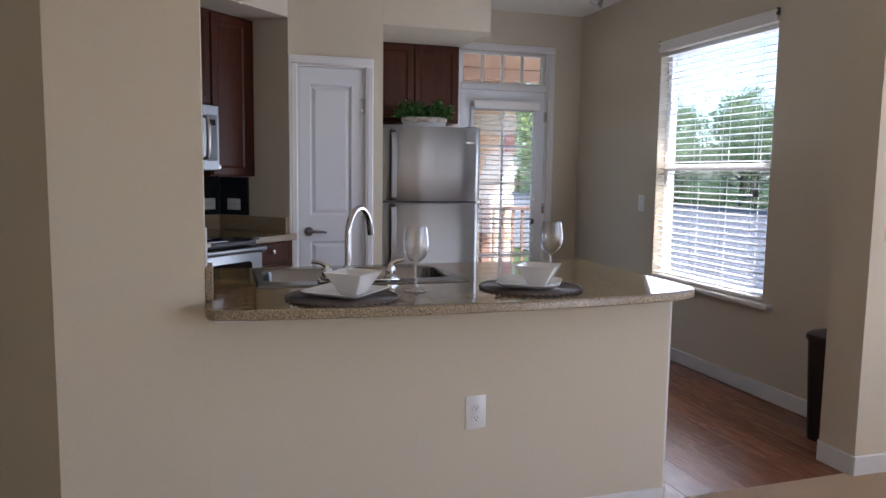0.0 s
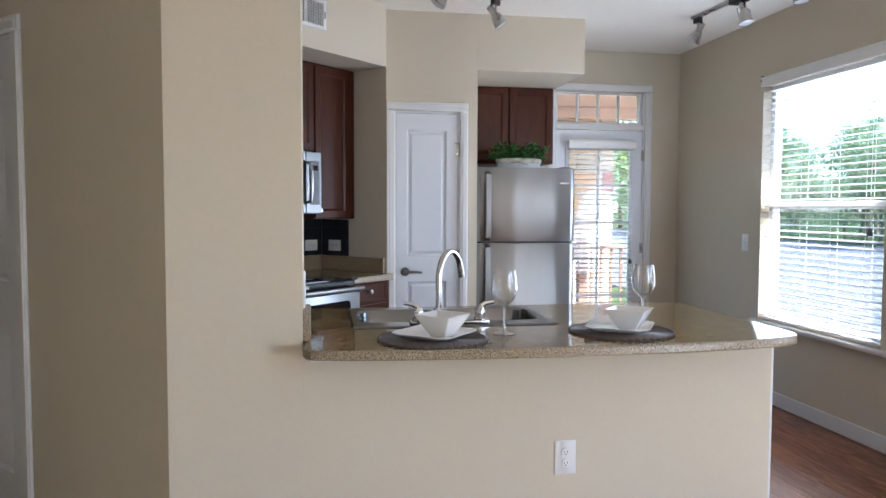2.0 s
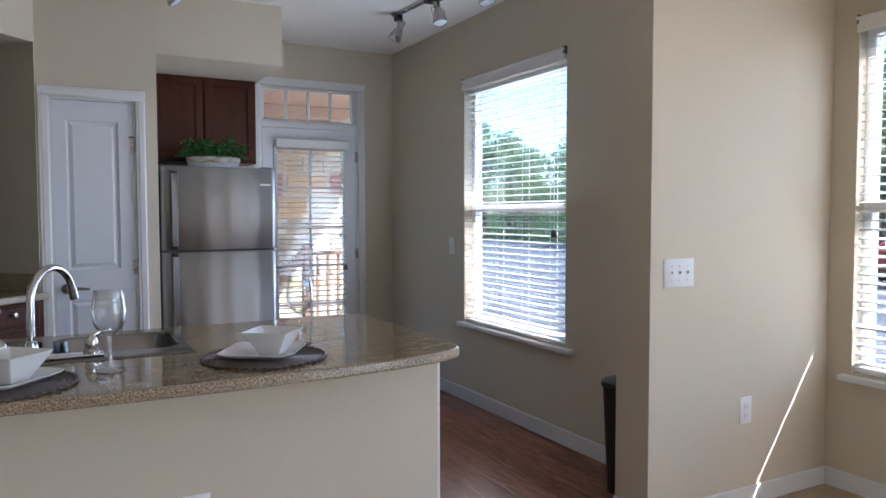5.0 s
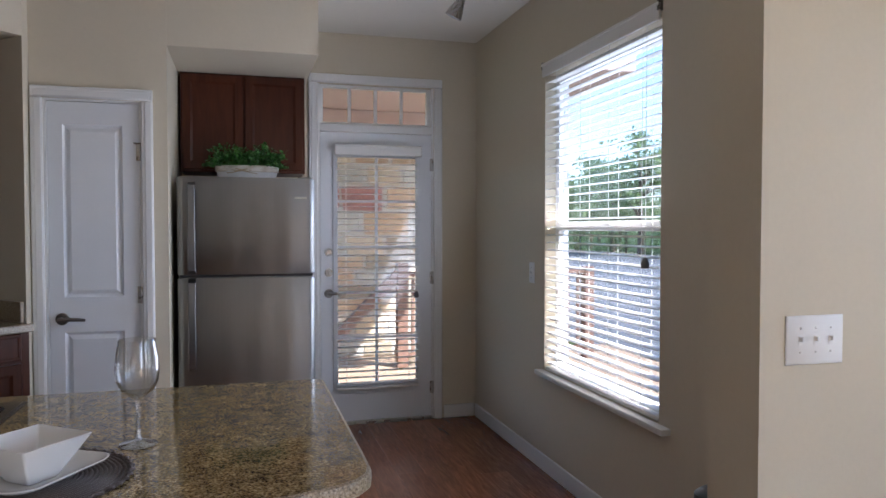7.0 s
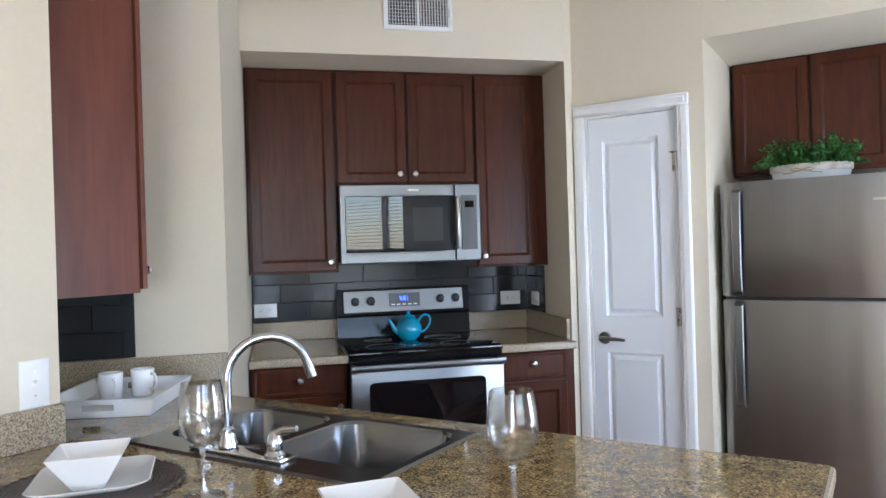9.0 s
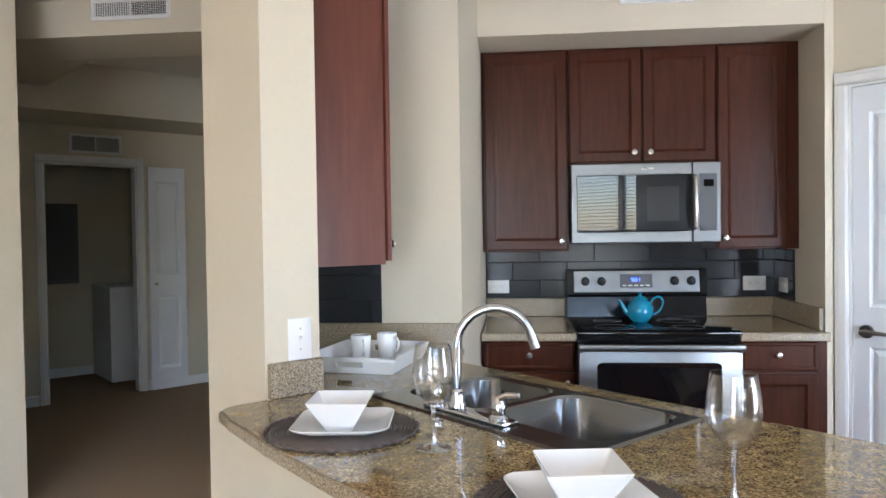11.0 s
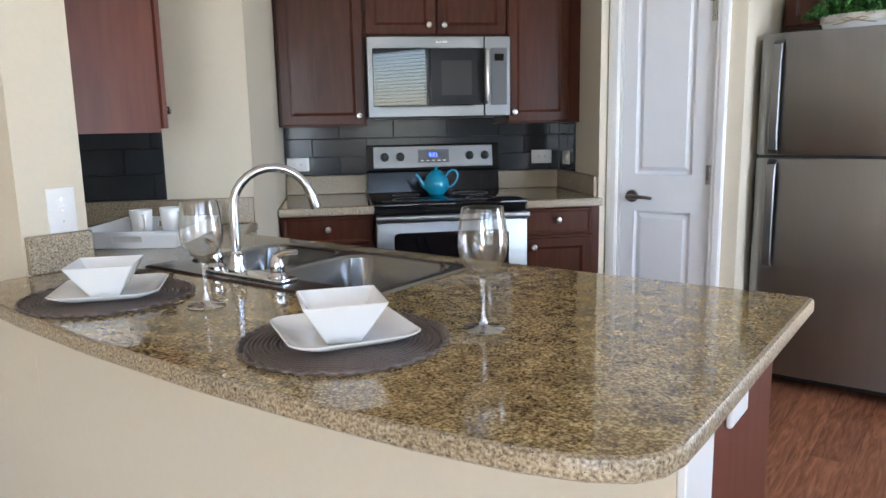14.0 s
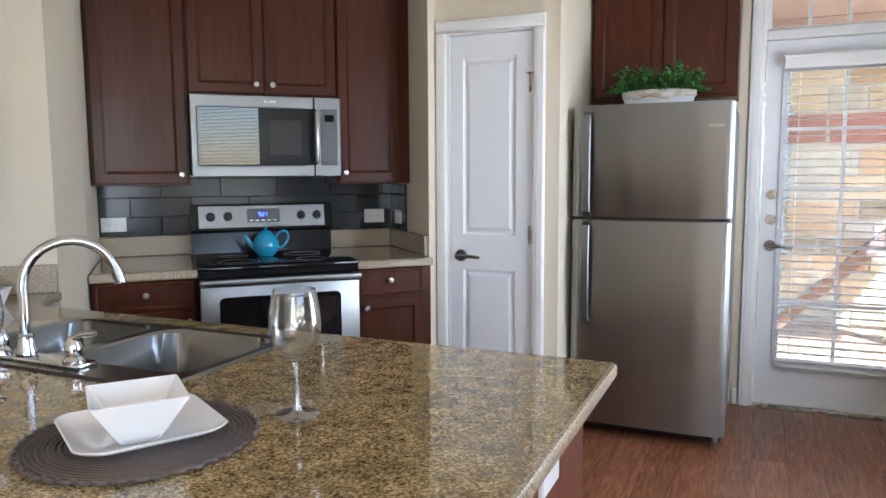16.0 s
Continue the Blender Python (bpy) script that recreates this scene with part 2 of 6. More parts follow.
def let_light_through(m, share_of, color):
    """Thin vinyl: part of the light passes through and is scattered."""
    n, l = m.node_tree.nodes, m.node_tree.links
    tl = n.new("ShaderNodeBsdfTranslucent")
    tl.inputs["Color"].default_value = (*color, 1)
    mx = n.new("ShaderNodeMixShader")
    mx.inputs[0].default_value = share_of
    l.new(n["Principled BSDF"].outputs[0], mx.inputs[1])
    l.new(tl.outputs[0], mx.inputs[2])
    l.new(mx.outputs[0], n["Material Output"].inputs["Surface"])


let_light_through(BLIND, 0.12, (0.90, 0.85, 0.76))
CORD = mat("blind_cord", (0.75, 0.74, 0.70), 0.8, var=0.05, scale=50)
PANE = pane_mat("window_glass")
LOWE = pane_mat("tinted_window_glass", (0.68, 0.71, 0.74))


def thin_glass(name, flat, rim):
    """Clear blown glass, too thin to bend the view: see-through with sharp gloss that grows at the rims."""
    m = bpy.data.materials.new(name)
    m.use_nodes = True
    n, l = m.node_tree.nodes, m.node_tree.links
    tr = n.new("ShaderNodeBsdfTransparent")
    tr.inputs["Color"].default_value = (0.975, 0.978, 0.975, 1)
    gl = n.new("ShaderNodeBsdfGlossy")
    gl.inputs["Roughness"].default_value = 0.03
    lw = n.new("ShaderNodeLayerWeight")
    lw.inputs["Blend"].default_value = 0.5
    pw = n.new("ShaderNodeMath")
    pw.operation = "POWER"
    pw.inputs[1].default_value = 2.4
    l.new(lw.outputs["Facing"], pw.inputs[0])
    ma = n.new("ShaderNodeMath")
    ma.operation = "MULTIPLY_ADD"
    ma.inputs[1].default_value = rim
    ma.inputs[2].default_value = flat
    l.new(pw.outputs[0], ma.inputs[0])
    mx = n.new("ShaderNodeMixShader")
    l.new(ma.outputs[0], mx.inputs[0])
    l.new(tr.outputs[0], mx.inputs[1])
    l.new(gl.outputs[0], mx.inputs[2])
    l.new(mx.outputs[0], n["Material Output"].inputs["Surface"])
    return m


WINE = thin_glass("clear_wine_glass", 0.085, 0.92)
WINESTEM = thin_glass("clear_glass_stem", 0.30, 0.65)
LEAF = mat("green_leaf", (0.040, 0.135, 0.022), 0.45, var=0.25, scale=25, rand=0.45, island=True)
LEAFD = mat("tree_leaf", (0.110, 0.165, 0.085), 0.6, var=0.3, scale=2, rand=0.4, island=True)
let_light_through(LEAFD, 0.45, (0.30, 0.38, 0.14))
BARK = mat("bark", (0.12, 0.085, 0.06), 0.9, var=0.2, scale=10, bump=0.5, bump_scale=30)
STONE = mat("limestone_block", (0.44, 0.35, 0.24), 0.9, var=0.2, scale=6, fine=0.15, fine_scale=40, bump=0.7, bump_scale=35, rand=0.35)
MORTAR = mat("mortar", (0.50, 0.46, 0.40), 0.95, var=0.1, scale=20, bump=0.4, bump_scale=60)
STUCCO = mat("pink_beige_stucco", (0.52, 0.39, 0.33), 0.9, var=0.06, scale=3, bump=0.4, bump_scale=80)
CONCRETE = mat("concrete", (0.36, 0.34, 0.31), 0.9, var=0.1, scale=4, fine=0.1, fine_scale=60, bump=0.3, bump_scale=60)
RAILWOOD = mat("weathered_brown_paint", (0.16, 0.085, 0.055), 0.6, var=0.1, scale=8)
ROOFM = mat("grey_shingle", (0.17, 0.15, 0.14), 0.9, var=0.2, scale=12, bump=0.5, bump_scale=30)
GRASS = ramp_mat("lawn", [(0.3, (0.03, 0.050, 0.018)), (0.55, (0.045, 0.070, 0.022)), (0.8, (0.075, 0.095, 0.040))], 3.0, 0.95, spec=0.1)
ASPHALT = mat("pale_concrete_paving", (0.09, 0.092, 0.095), 0.9, var=0.1, scale=2, fine=0.2, fine_scale=200)
PLANTERM = ramp_mat("whitewashed_wood", [(0.3, (0.42, 0.34, 0.26)), (0.55, (0.64, 0.60, 0.54)), (0.75, (0.74, 0.73, 0.70))], 9.0, 0.7, stretch=(1.5, 6.0, 6.0), bump=0.2)
GALV = mat("whitewashed_tin", (0.66, 0.67, 0.68), 0.5, metal=0.0, var=0.12, scale=14)
ROPE = mat("jute_rope", (0.40, 0.30, 0.18), 0.9, var=0.2, scale=80)
SOIL = mat("soil", (0.03, 0.02, 0.015), 0.95, var=0.2, scale=40)
BULB = mat("frosted_lamp_face", (0.72, 0.76, 0.80), 0.25, var=0.03, scale=30)
CLOCK = glow_mat("blue_clock_digits", (0.05, 0.10, 1.0), 1.0)
PANELGREY = mat("breaker_panel_grey", (0.11, 0.11, 0.12), 0.5, var=0.05, scale=6)


# ---------- mesh helpers ----------
def box(bm, x0, x1, y0, y1, z0, z1, bevel=0.0, seg=1):
    r = bmesh.ops.create_cube(bm, size=1)
    vs = r["verts"]
    for v in vs:
        v.co = Vector(((x0 + x1) / 2 + v.co.x * (x1 - x0), (y0 + y1) / 2 + v.co.y * (y1 - y0), (z0 + z1) / 2 + v.co.z * (z1 - z0)))
    if bevel > 0:
        es = list({e for v in vs for e in v.link_edges})
        bmesh.ops.bevel(bm, geom=es, offset=bevel, segments=seg, affect="EDGES", profile=0.5)


def boxm(*a, **k):
    bm = bmesh.new()
    box(bm, *a, **k)
    return bm


def cyl(bm, p0, p1, r0, r1=None, seg=16, cap=True):
    p0, p1 = Vector(p0), Vector(p1)
    r1 = r0 if r1 is None else r1
    d = p1 - p0
    m = Matrix.Translation((p0 + p1) / 2) @ d.to_track_quat("Z", "Y").to_matrix().to_4x4()
    bmesh.ops.create_cone(bm, cap_ends=cap, segments=seg, radius1=r0, radius2=r1, depth=d.length, matrix=m)


def cylm(*a, **k):
    bm = bmesh.new()
    cyl(bm, *a, **k)
    return bm


def lathe(bm, profile, seg=24, m=None):
    """Revolve (radius, height) pairs about z."""
    rings = []
    for r, z in profile:
        if r < 1e-5:
            rings.append([bm.verts.new((0, 0, z))])
        else:
            rings.append([bm.verts.new((r * math.cos(2 * math.pi * i / seg), r * math.sin(2 * math.pi * i / seg), z)) for i in range(seg)])
    made = [v for g in rings for v in g]
    for a, b in zip(rings, rings[1:]):
        for i in range(seg):
            j = (i + 1) % seg
            if len(a) == 1 and len(b) == 1:
                continue
            if len(a) == 1:
                bm.faces.new((a[0], b[i], b[j]))
            elif len(b) == 1:
                bm.faces.new((a[i], b[0], a[j]))
            else:
                bm.faces.new((a[i], b[i], b[j], a[j]))
    if m is not None:
        for v in made:
            v.co = m @ v.co


def tube(bm, pts, r, seg=12, cap=True):
    """A round tube along points; r may be one radius or one per point."""
    pts = [Vector(p) for p in pts]
    rs = r if isinstance(r, (list, tuple)) else [r] * len(pts)
    rings = []
    up = Vector((0, 0, 1))
    for i, p in enumerate(pts):
        d = (pts[min(i + 1, len(pts) - 1)] - pts[max(i - 1, 0)]).normalized()
        if abs(d.dot(up)) > 0.98:
            up = Vector((0, 1, 0)) if abs(d.y) < 0.9 else Vector((1, 0, 0))
        s = d.cross(up).normalized()
        up = s.cross(d).normalized()
        rings.append([bm.verts.new(p + rs[i] * (s * math.cos(2 * math.pi * k / seg) + up * math.sin(2 * math.pi * k / seg))) for k in range(seg)])
    for a, b in zip(rings, rings[1:]):
        for i in range(seg):
            j = (i + 1) % seg
            bm.faces.new((a[i], a[j], b[j], b[i]))
    if cap:
        bm.faces.new(list(reversed(rings[0])))
        bm.faces.new(rings[-1])


def prism(bm, pts, z0, z1, bevel=0.0):
    """An upright prism over a plan outline."""
    lo = [bm.verts.new((x, y, z0)) for x, y in pts]
    hi = [bm.verts.new((x, y, z1)) for x, y in pts]
    bm.faces.new(list(reversed(lo)))
    top = bm.faces.new(hi)
    k = len(pts)
    for i in range(k):
        j = (i + 1) % k
        bm.faces.new((lo[i], lo[j], hi[j], hi[i]))
    if bevel:
        bmesh.ops.bevel(bm, geom=list(top.edges), offset=bevel, segments=3, affect="EDGES", profile=0.6)


def prismm(*a, **k):
    bm = bmesh.new()
    prism(bm, *a, **k)
    return bm


def rings_loft(bm, loops, close_first=True, close_last=True):
    """Loft between loops of equal length."""
    rows = [[bm.verts.new(p) for p in lp] for lp in loops]
    for a, b in zip(rows, rows[1:]):
        for i in range(len(a)):
            j = (i + 1) % len(a)
            bm.faces.new((a[i], a[j], b[j], b[i]))
    if close_first:
        bm.faces.new(list(reversed(rows[0])))
    if close_last:
        bm.faces.new(rows[-1])


def rsq(h, r, z, n=5):
    """Rounded square loop of half-side h."""
    out = []
    for cx, cy, a0 in ((h - r, -(h - r), -90), (h - r, h - r, 0), (-(h - r), h - r, 90), (-(h - r), -(h - r), 180)):
        for i in range(n + 1):
            a = radians(a0 + 90 * i / n)
            out.append((cx + r * math.cos(a), cy + r * math.sin(a), z))
    return out


def rect(x0, x1, z0, z1, y, inset=0.0):
    return [(x0 + inset, y, z0 + inset), (x1 - inset, y, z0 + inset), (x1 - inset, y, z1 - inset), (x0 + inset, y, z1 - inset)]


def framed(bm, x0, x1, z0, z1, y, thick, border, depth, raised=0.0):
    """A cabinet-door leaf facing -y with its front at y: frame, sunk panel, optional raised field."""
    loops = [rect(x0, x1, z0, z1, y + thick), rect(x0, x1, z0, z1, y + 0.004), rect(x0, x1, z0, z1, y, 0.004),
             rect(x0, x1, z0, z1, y, border - 0.006), rect(x0, x1, z0, z1, y + 0.004, border), rect(x0, x1, z0, z1, y + depth, border + 0.008)]
    if raised:
        loops += [rect(x0, x1, z0, z1, y + depth, border + 0.022), rect(x0, x1, z0, z1, y + depth - raised, border + 0.040)]
    rings_loft(bm, loops)


def mesh_of(bm, name, material, smooth=True):
    bmesh.ops.recalc_face_normals(bm, faces=bm.faces)
    me = bpy.data.meshes.new(name)
    bm.to_mesh(me)
    bm.free()
    for mt in (material if isinstance(material, (list, tuple)) else [material]):
        me.materials.append(mt)
    if smooth:
        for f in me.polygons:
            f.use_smooth = True
        me.set_sharp_from_angle(angle=radians(38))
    return me


def flat_top(ob):
    """Level faces keep their own normal, so that the polish mirrors truly."""
    for f in ob.data.polygons:
        if abs(f.normal.z) > 0.995:
            f.use_smooth = False
    return ob


def part(name, bm, material, parent=None, label="", smooth=True):
    """One mesh object; under a thing or a part if one is given."""
    ob = new(name, mesh_of(bm, name, material, smooth))
    if parent is not None:
        ob.parent = parent
    return tagged(ob, label)


def share(name, me, parent, m=None):
    ob = new(name, me)
    ob.parent = parent
    if m is not None:
        ob.matrix_basis = m
    return ob


def thing(name, m, label, category, group=""):
    ob = new(name)
    ob.empty_display_size = 0.1
    ob.matrix_basis = m
    return tagged(ob, label, category, group)


def structure(name, bm, material, label, category, m=None, smooth=False):
    ob = part(name, bm, material, None, "", smooth)
    if m is not None:
        ob.matrix_basis = m
    return tagged(ob, label, category, "", "structure")


# ---------- plan ----------
CZ = 2.72            # ceiling
D45 = pose(0, 0, 0, 0, 0, 45)   # frame of the diagonal walls: x runs along them, y into them
R2 = math.sqrt(0.5)


def duv(u, v):
    """Plan point from the diagonal frame."""
    return (R2 * (u - v), R2 * (u + v))


def wall_box(name, x0, x1, y0, y1, z0=0.0, z1=CZ, m=None, label="beige painted textured wall", category="wall", material=None):
    return structure(name, boxm(x0, x1, y0, y1, z0, z1), material or WALL, label, category, m)


def wall_with_opening(name, axis, face, back, a0, a1, holes, m=None, label="beige painted textured wall"):
    """A wall of real thickness between face and back, running a0..a1, with openings (s0, s1, z0, z1)."""
    bm = bmesh.new()

    def b(s0, s1, z0, z1):
        if s1 - s0 > 1e-4 and z1 - z0 > 1e-4:
            lo, hi = min(face, back), max(face, back)
            if axis == "x":
                box(bm, s0, s1, lo, hi, z0, z1)
            else:
                box(bm, lo, hi, s0, s1, z0, z1)
    s = a0
    for s0, s1, z0, z1 in sorted(holes):
        b(s, s0, 0, CZ)
        b(s0, s1, 0, z0)
        b(s0, s1, z1, CZ)
        s = s1
    b(s, a1, 0, CZ)
    return structure(name, bm, WALL, label, "wall", m)


# floors
structure("carpet_floor", prismm([(-5.9, -3.6), (4.37, -3.6), (4.37, 2.84), (3.187, 2.84), (3.187, 2.825), (1.85, 2.80), (1.85, 2.76), (0.06, 2.76), (0.02, 2.80), (-2.3, 5.1), (-2.3, 6.3), (-5.9, 6.3)], -0.05, 0.008), CARPET, "beige cut pile carpet", "carpet")
floor_ob = structure("floor", prismm([(-0.9, 2.76), (3.75, 2.76), (3.75, 6.45), (-0.9, 6.45)], -0.06, -0.004), SUBFLOOR, "red brown wood plank floor", "floor")

# ceiling, with the dropped panel over the peninsula
structure("ceiling", boxm(-6.0, 4.5, -3.75, 6.6, CZ, CZ + 0.1), CEIL, "off-white painted ceiling", "ceiling")
structure("ceiling_drop", prismm([(0.30, 2.905), (0.452, 2.905), (0.452, 2.56), (2.22, 2.56), (2.221, 3.632), (0.30, 3.672), duv(2.64, 2.55), duv(2.08, 2.55), (0.02, 2.91)], 2.375, CZ - 0.002), CEIL, "dropped ceiling panel over the peninsula", "ceiling")

# kitchen walls
BAR_M = pose(0.447, 2.728, 0, 0, 0, 1.135)
wall_box("wall_bar", 0.0005, 1.7165, 0, 0.118, 0, 0.8825, m=BAR_M, label="beige painted half wall under the breakfast bar")
wall_box("wall_pillar", 0.02, 0.447, 2.728, 2.905, label="beige painted full height wall end beside the bar")
HALLDOOR = (2.90, 3.66)
wall_with_opening("wall_hall", "y", 1.945, 2.065, 1.918, 5.2, [(HALLDOOR[0], HALLDOOR[1], 0.0, 2.04)], D45)
wall_box("wall_sink", 2.066, 2.745, 2.555, 2.70, m=D45, label="beige painted diagonal wall beside the stove alcove")
structure("wall_alcove_side", prismm([(2.640, 2.701), (2.7455, 2.701), (2.7455, 2.558), (2.80, 3.05), (2.80, 3.669), (2.640, 3.669)], 0.0, CZ), WALL, "beige painted return wall of the stove alcove", "wall", D45)
wall_box("wall_stove", 2.60, 4.55, 3.67, 3.79, m=D45)
structure("wall_alcove_end", prismm([duv(4.372, 3.05), (0.9365, 5.339), (0.9365, 5.62), duv(4.53, 3.669), duv(4.372, 3.669)], 0.0, CZ), WALL, "beige painted wall end beside the pantry", "wall")
wall_box("wall_stove_soffit", 2.80, 4.3715, 3.05, 3.669, 2.313, CZ - 0.001, m=D45, label="beige soffit above the stove cabinets")
PANTRY = (1.001, 1.458)
wall_with_opening("wall_pantry", "x", 5.34, 5.46, 0.937, 1.585, [(PANTRY[0], PANTRY[1], 0.0, 2.035)])
wall_box("wall_fridge_side", 1.49, 1.585, 5.461, 6.309)
wall_box("wall_fridge_soffit", 1.586, 2.370, 5.34, 6.309, 2.332, CZ - 0.001, label="beige soffit above the fridge cabinet")
PDOOR = (2.462, 3.285)
wall_with_opening("wall_north", "x", 6.31, 6.45, 1.0, 3.74, [(PDOOR[0], PDOOR[1], 0.0, 2.375)])
WIN = (3.90, 5.065, 0.575, 2.235)
wall_with_opening("wall_east", "y", 3.605, 3.74, 3.001, 6.309, [WIN])
wall_box("wall_stub", 3.185, 4.369, 2.80, 3.0, label="beige painted wall end with light switches")
LWIN = (0.50, 2.675, 0.575, 2.235)
# LWIN2 is an assumed opening, never in view, sized to let sunlight in
LWIN2 = (-3.2, -0.4, 0.45, 2.35)
wall_with_opening("wall_living_east", "y", 4.37, 4.50, -3.6, 3.0, [LWIN, LWIN2])
wall_with_opening("wall_living_south", "x", -3.62, -3.75, -5.9, 4.5, [])
# added wall, out of view: blocks living room window light from the hall
wall_box("wall_hall_shade_west", -2.02, -1.9, -3.62, 2.50)

# hall
wall_with_opening("wall_hall_end", "y", -4.35, -4.47, 1.2, 6.3, [(3.06, 3.80, 0.0, 2.03)])
# runs on unseen past the closet to shut sky light out of the hall
wall_box("wall_hall_south", -5.9, -2.021, 1.2, 1.3)
wall_box("wall_hall_north", -5.9, -0.8, 6.3, 6.42)
wall_box("wall_closet_back", -5.9, -5.6, 1.3, 6.3)
wall_box("wall_closet_side", -5.6, -4.48, 4.35, 4.45)
wall_box("wall_hall_beam", -1.9, 1.944, 3.45, 3.95, 2.515, CZ - 0.001, m=D45, label="beige beam over the hall entrance")
structure("ceiling_hall_drop", prismm([duv(0.32, 3.952), (-3.599, 2.953), (-3.599, 1.992)], 2.515, CZ - 0.002), WALL, "beige dropped ceiling edge at the hall entrance", "ceiling")
wall_box("wall_hall_soffit", -4.349, -3.6, 1.3, 6.299, 2.345, CZ - 0.001, label="beige dropped hall soffit")


# baseboards
def baseboard(name, x0, x1, y0, y1, m=None):
    bm = bmesh.new()
    box(bm, x0, x1, y0, y1, 0.0, 0.095, 0.004)
    return structure(name, bm, TRIM, "white painted baseboard", "baseboard", m)


baseboard("baseboard_pillar", 0.022, 0.446, 2.714, 2.7275)
baseboard("baseboard_bar", 0.0005, 1.718, -0.014, -0.0005, BAR_M)
baseboard("baseboard_bar_end", 1.717, 1.731, -0.012, 0.118, BAR_M)
baseboard("baseboard_hall", 1.932, 1.9445, 1.957, HALLDOOR[0] - 0.075, D45)
baseboard("baseboard_east", 3.591, 3.6045, 3.002, 6.296)
baseboard("baseboard_north", 3.36, 3.59, 6.296, 6.3095)
baseboard("baseboard_north_west", 2.366, 2.395, 6.296, 6.3095)
baseboard("baseboard_stub", 3.173, 4.368, 2.786, 2.7995)
baseboard("baseboard_stub_end", 3.171, 3.1845, 2.80, 3.0)
baseboard("baseboard_stub_back", 3.185, 3.59, 3.0005, 3.013)
baseboard("baseboard_living_east", 4.356, 4.3695, -3.6, 2.785)
baseboard("baseboard_pantry_end", 1.53, 1.586, 5.326, 5.3395)
baseboard("baseboard_hall_end", -4.3495, -4.336, 1.3, 2.99)
baseboard("baseboard_hall_end_north", -4.3495, -4.336, 3.87, 6.29)
baseboard("baseboard_closet", -5.5995, -5.586, 1.3, 4.34)


# ---------- doors ----------
def casing(parent, x0, x1, ztop, y, w=0.062, t=0.018, legs=0.0):
    """Door trim round an opening x0..x1; its back at y, standing proud toward -y."""
    for nm, a in (("casing_leg", (x0 - w, x0, y - t, y, legs, ztop)), ("casing_leg", (x1, x1 + w, y - t, y, legs, ztop)), ("casing_head", (x0 - w, x1 + w, y - t, y, ztop + 0.0005, ztop + w))):
        bm = bmesh.new()
        box(bm, *a, bevel=0.005)
        if nm == "casing_leg":
            box(bm, a[0] + 0.018, a[1] - 0.006, a[2] - 0.004, a[2] + 0.004, a[4], a[5] - 0.004, bevel=0.003)
        else:
            box(bm, a[0] + 0.018, a[1] - 0.018, a[2] - 0.004, a[2] + 0.004, a[4] + 0.006, a[5] - 0.018, bevel=0.003)
        part(nm, bm, TRIM, parent)


def jambs(parent, x0, x1, ztop, y0, y1):
    part("jamb", boxm(x0, x0 + 0.012, y0, y1, 0, ztop), TRIM, parent)
    part("jamb", boxm(x1 - 0.012, x1, y0, y1, 0, ztop), TRIM, parent)
    part("jamb", boxm(x0 + 0.012, x1 - 0.012, y0, y1, ztop - 0.012, ztop), TRIM, parent)


def panel_slab(bm, x0, x1, z0, z1, y, thick, panels):
    """A moulded door leaf facing -y with sunk, raised-field panels (x0, x1, z0, z1)."""
    xs = sorted({x0, x1, *[p[0] for p in panels], *[p[1] for p in panels]})
    zs = sorted({z0, z1, *[p[2] for p in panels], *[p[3] for p in panels]})
    cells = {}
    vid = {}

    def vert(x, z):
        if (x, z) not in vid:
            vid[(x, z)] = bm.verts.new((x, y, z))
        return vid[(x, z)]
    for i in range(len(xs) - 1):
        for j in range(len(zs) - 1):
            cx, cz = (xs[i] + xs[i + 1]) / 2, (zs[j] + zs[j + 1]) / 2
            if any(p[0] < cx < p[1] and p[2] < cz < p[3] for p in panels):
                continue
            bm.faces.new((vert(xs[i], zs[j]), vert(xs[i + 1], zs[j]), vert(xs[i + 1], zs[j + 1]), vert(xs[i], zs[j + 1])))
    for p in panels:
        rings_loft(bm, [rect(*p, y), rect(*p, y + 0.008, 0.003), rect(*p, y + 0.016, 0.010), rect(*p, y + 0.017, 0.016), rect(*p, y + 0.003, 0.036)], close_first=False)
    rings_loft(bm, [rect(x0, x1, z0, z1, y), rect(x0, x1, z0, z1, y + thick)], close_first=False)
    bmesh.ops.remove_doubles(bm, verts=bm.verts, dist=0.0004)


def hinge(parent, x, y, z, flag=False):
    bm = bmesh.new()
    cyl(bm, (x, y - 0.006, z - 0.045), (x, y - 0.006, z + 0.045), 0.0065, seg=10)
    box(bm, x - 0.018, x + 0.016, y - 0.004, y + 0.001, z - 0.044, z + 0.044)
    if flag:
        cyl(bm, (x - 0.03, y - 0.012, z + 0.047), (x + 0.006, y - 0.006, z + 0.047), 0.004, seg=8)
    part("hinge", bm, NICKEL, parent)


def lever(parent, x, y, z, side=1, material=None):
    """A rose and a lever handle pointing to side."""
    bm = bmesh.new()
    cyl(bm, (x, y, z), (x, y - 0.012, z), 0.032, 0.029, 24)
    cyl(bm, (x, y - 0.012, z), (x, y - 0.045, z), 0.011, seg=14)
    tube(bm, [(x - side * 0.012, y - 0.048, z), (x + side * 0.03, y - 0.050, z + 0.002), (x + side * 0.075, y - 0.046, z), (x + side * 0.115, y - 0.042, z - 0.004)], [0.012, 0.011, 0.009, 0.007], 10)
    return part("lever_handle", bm, material or DARKMETAL, parent, "satin nickel lever handle")


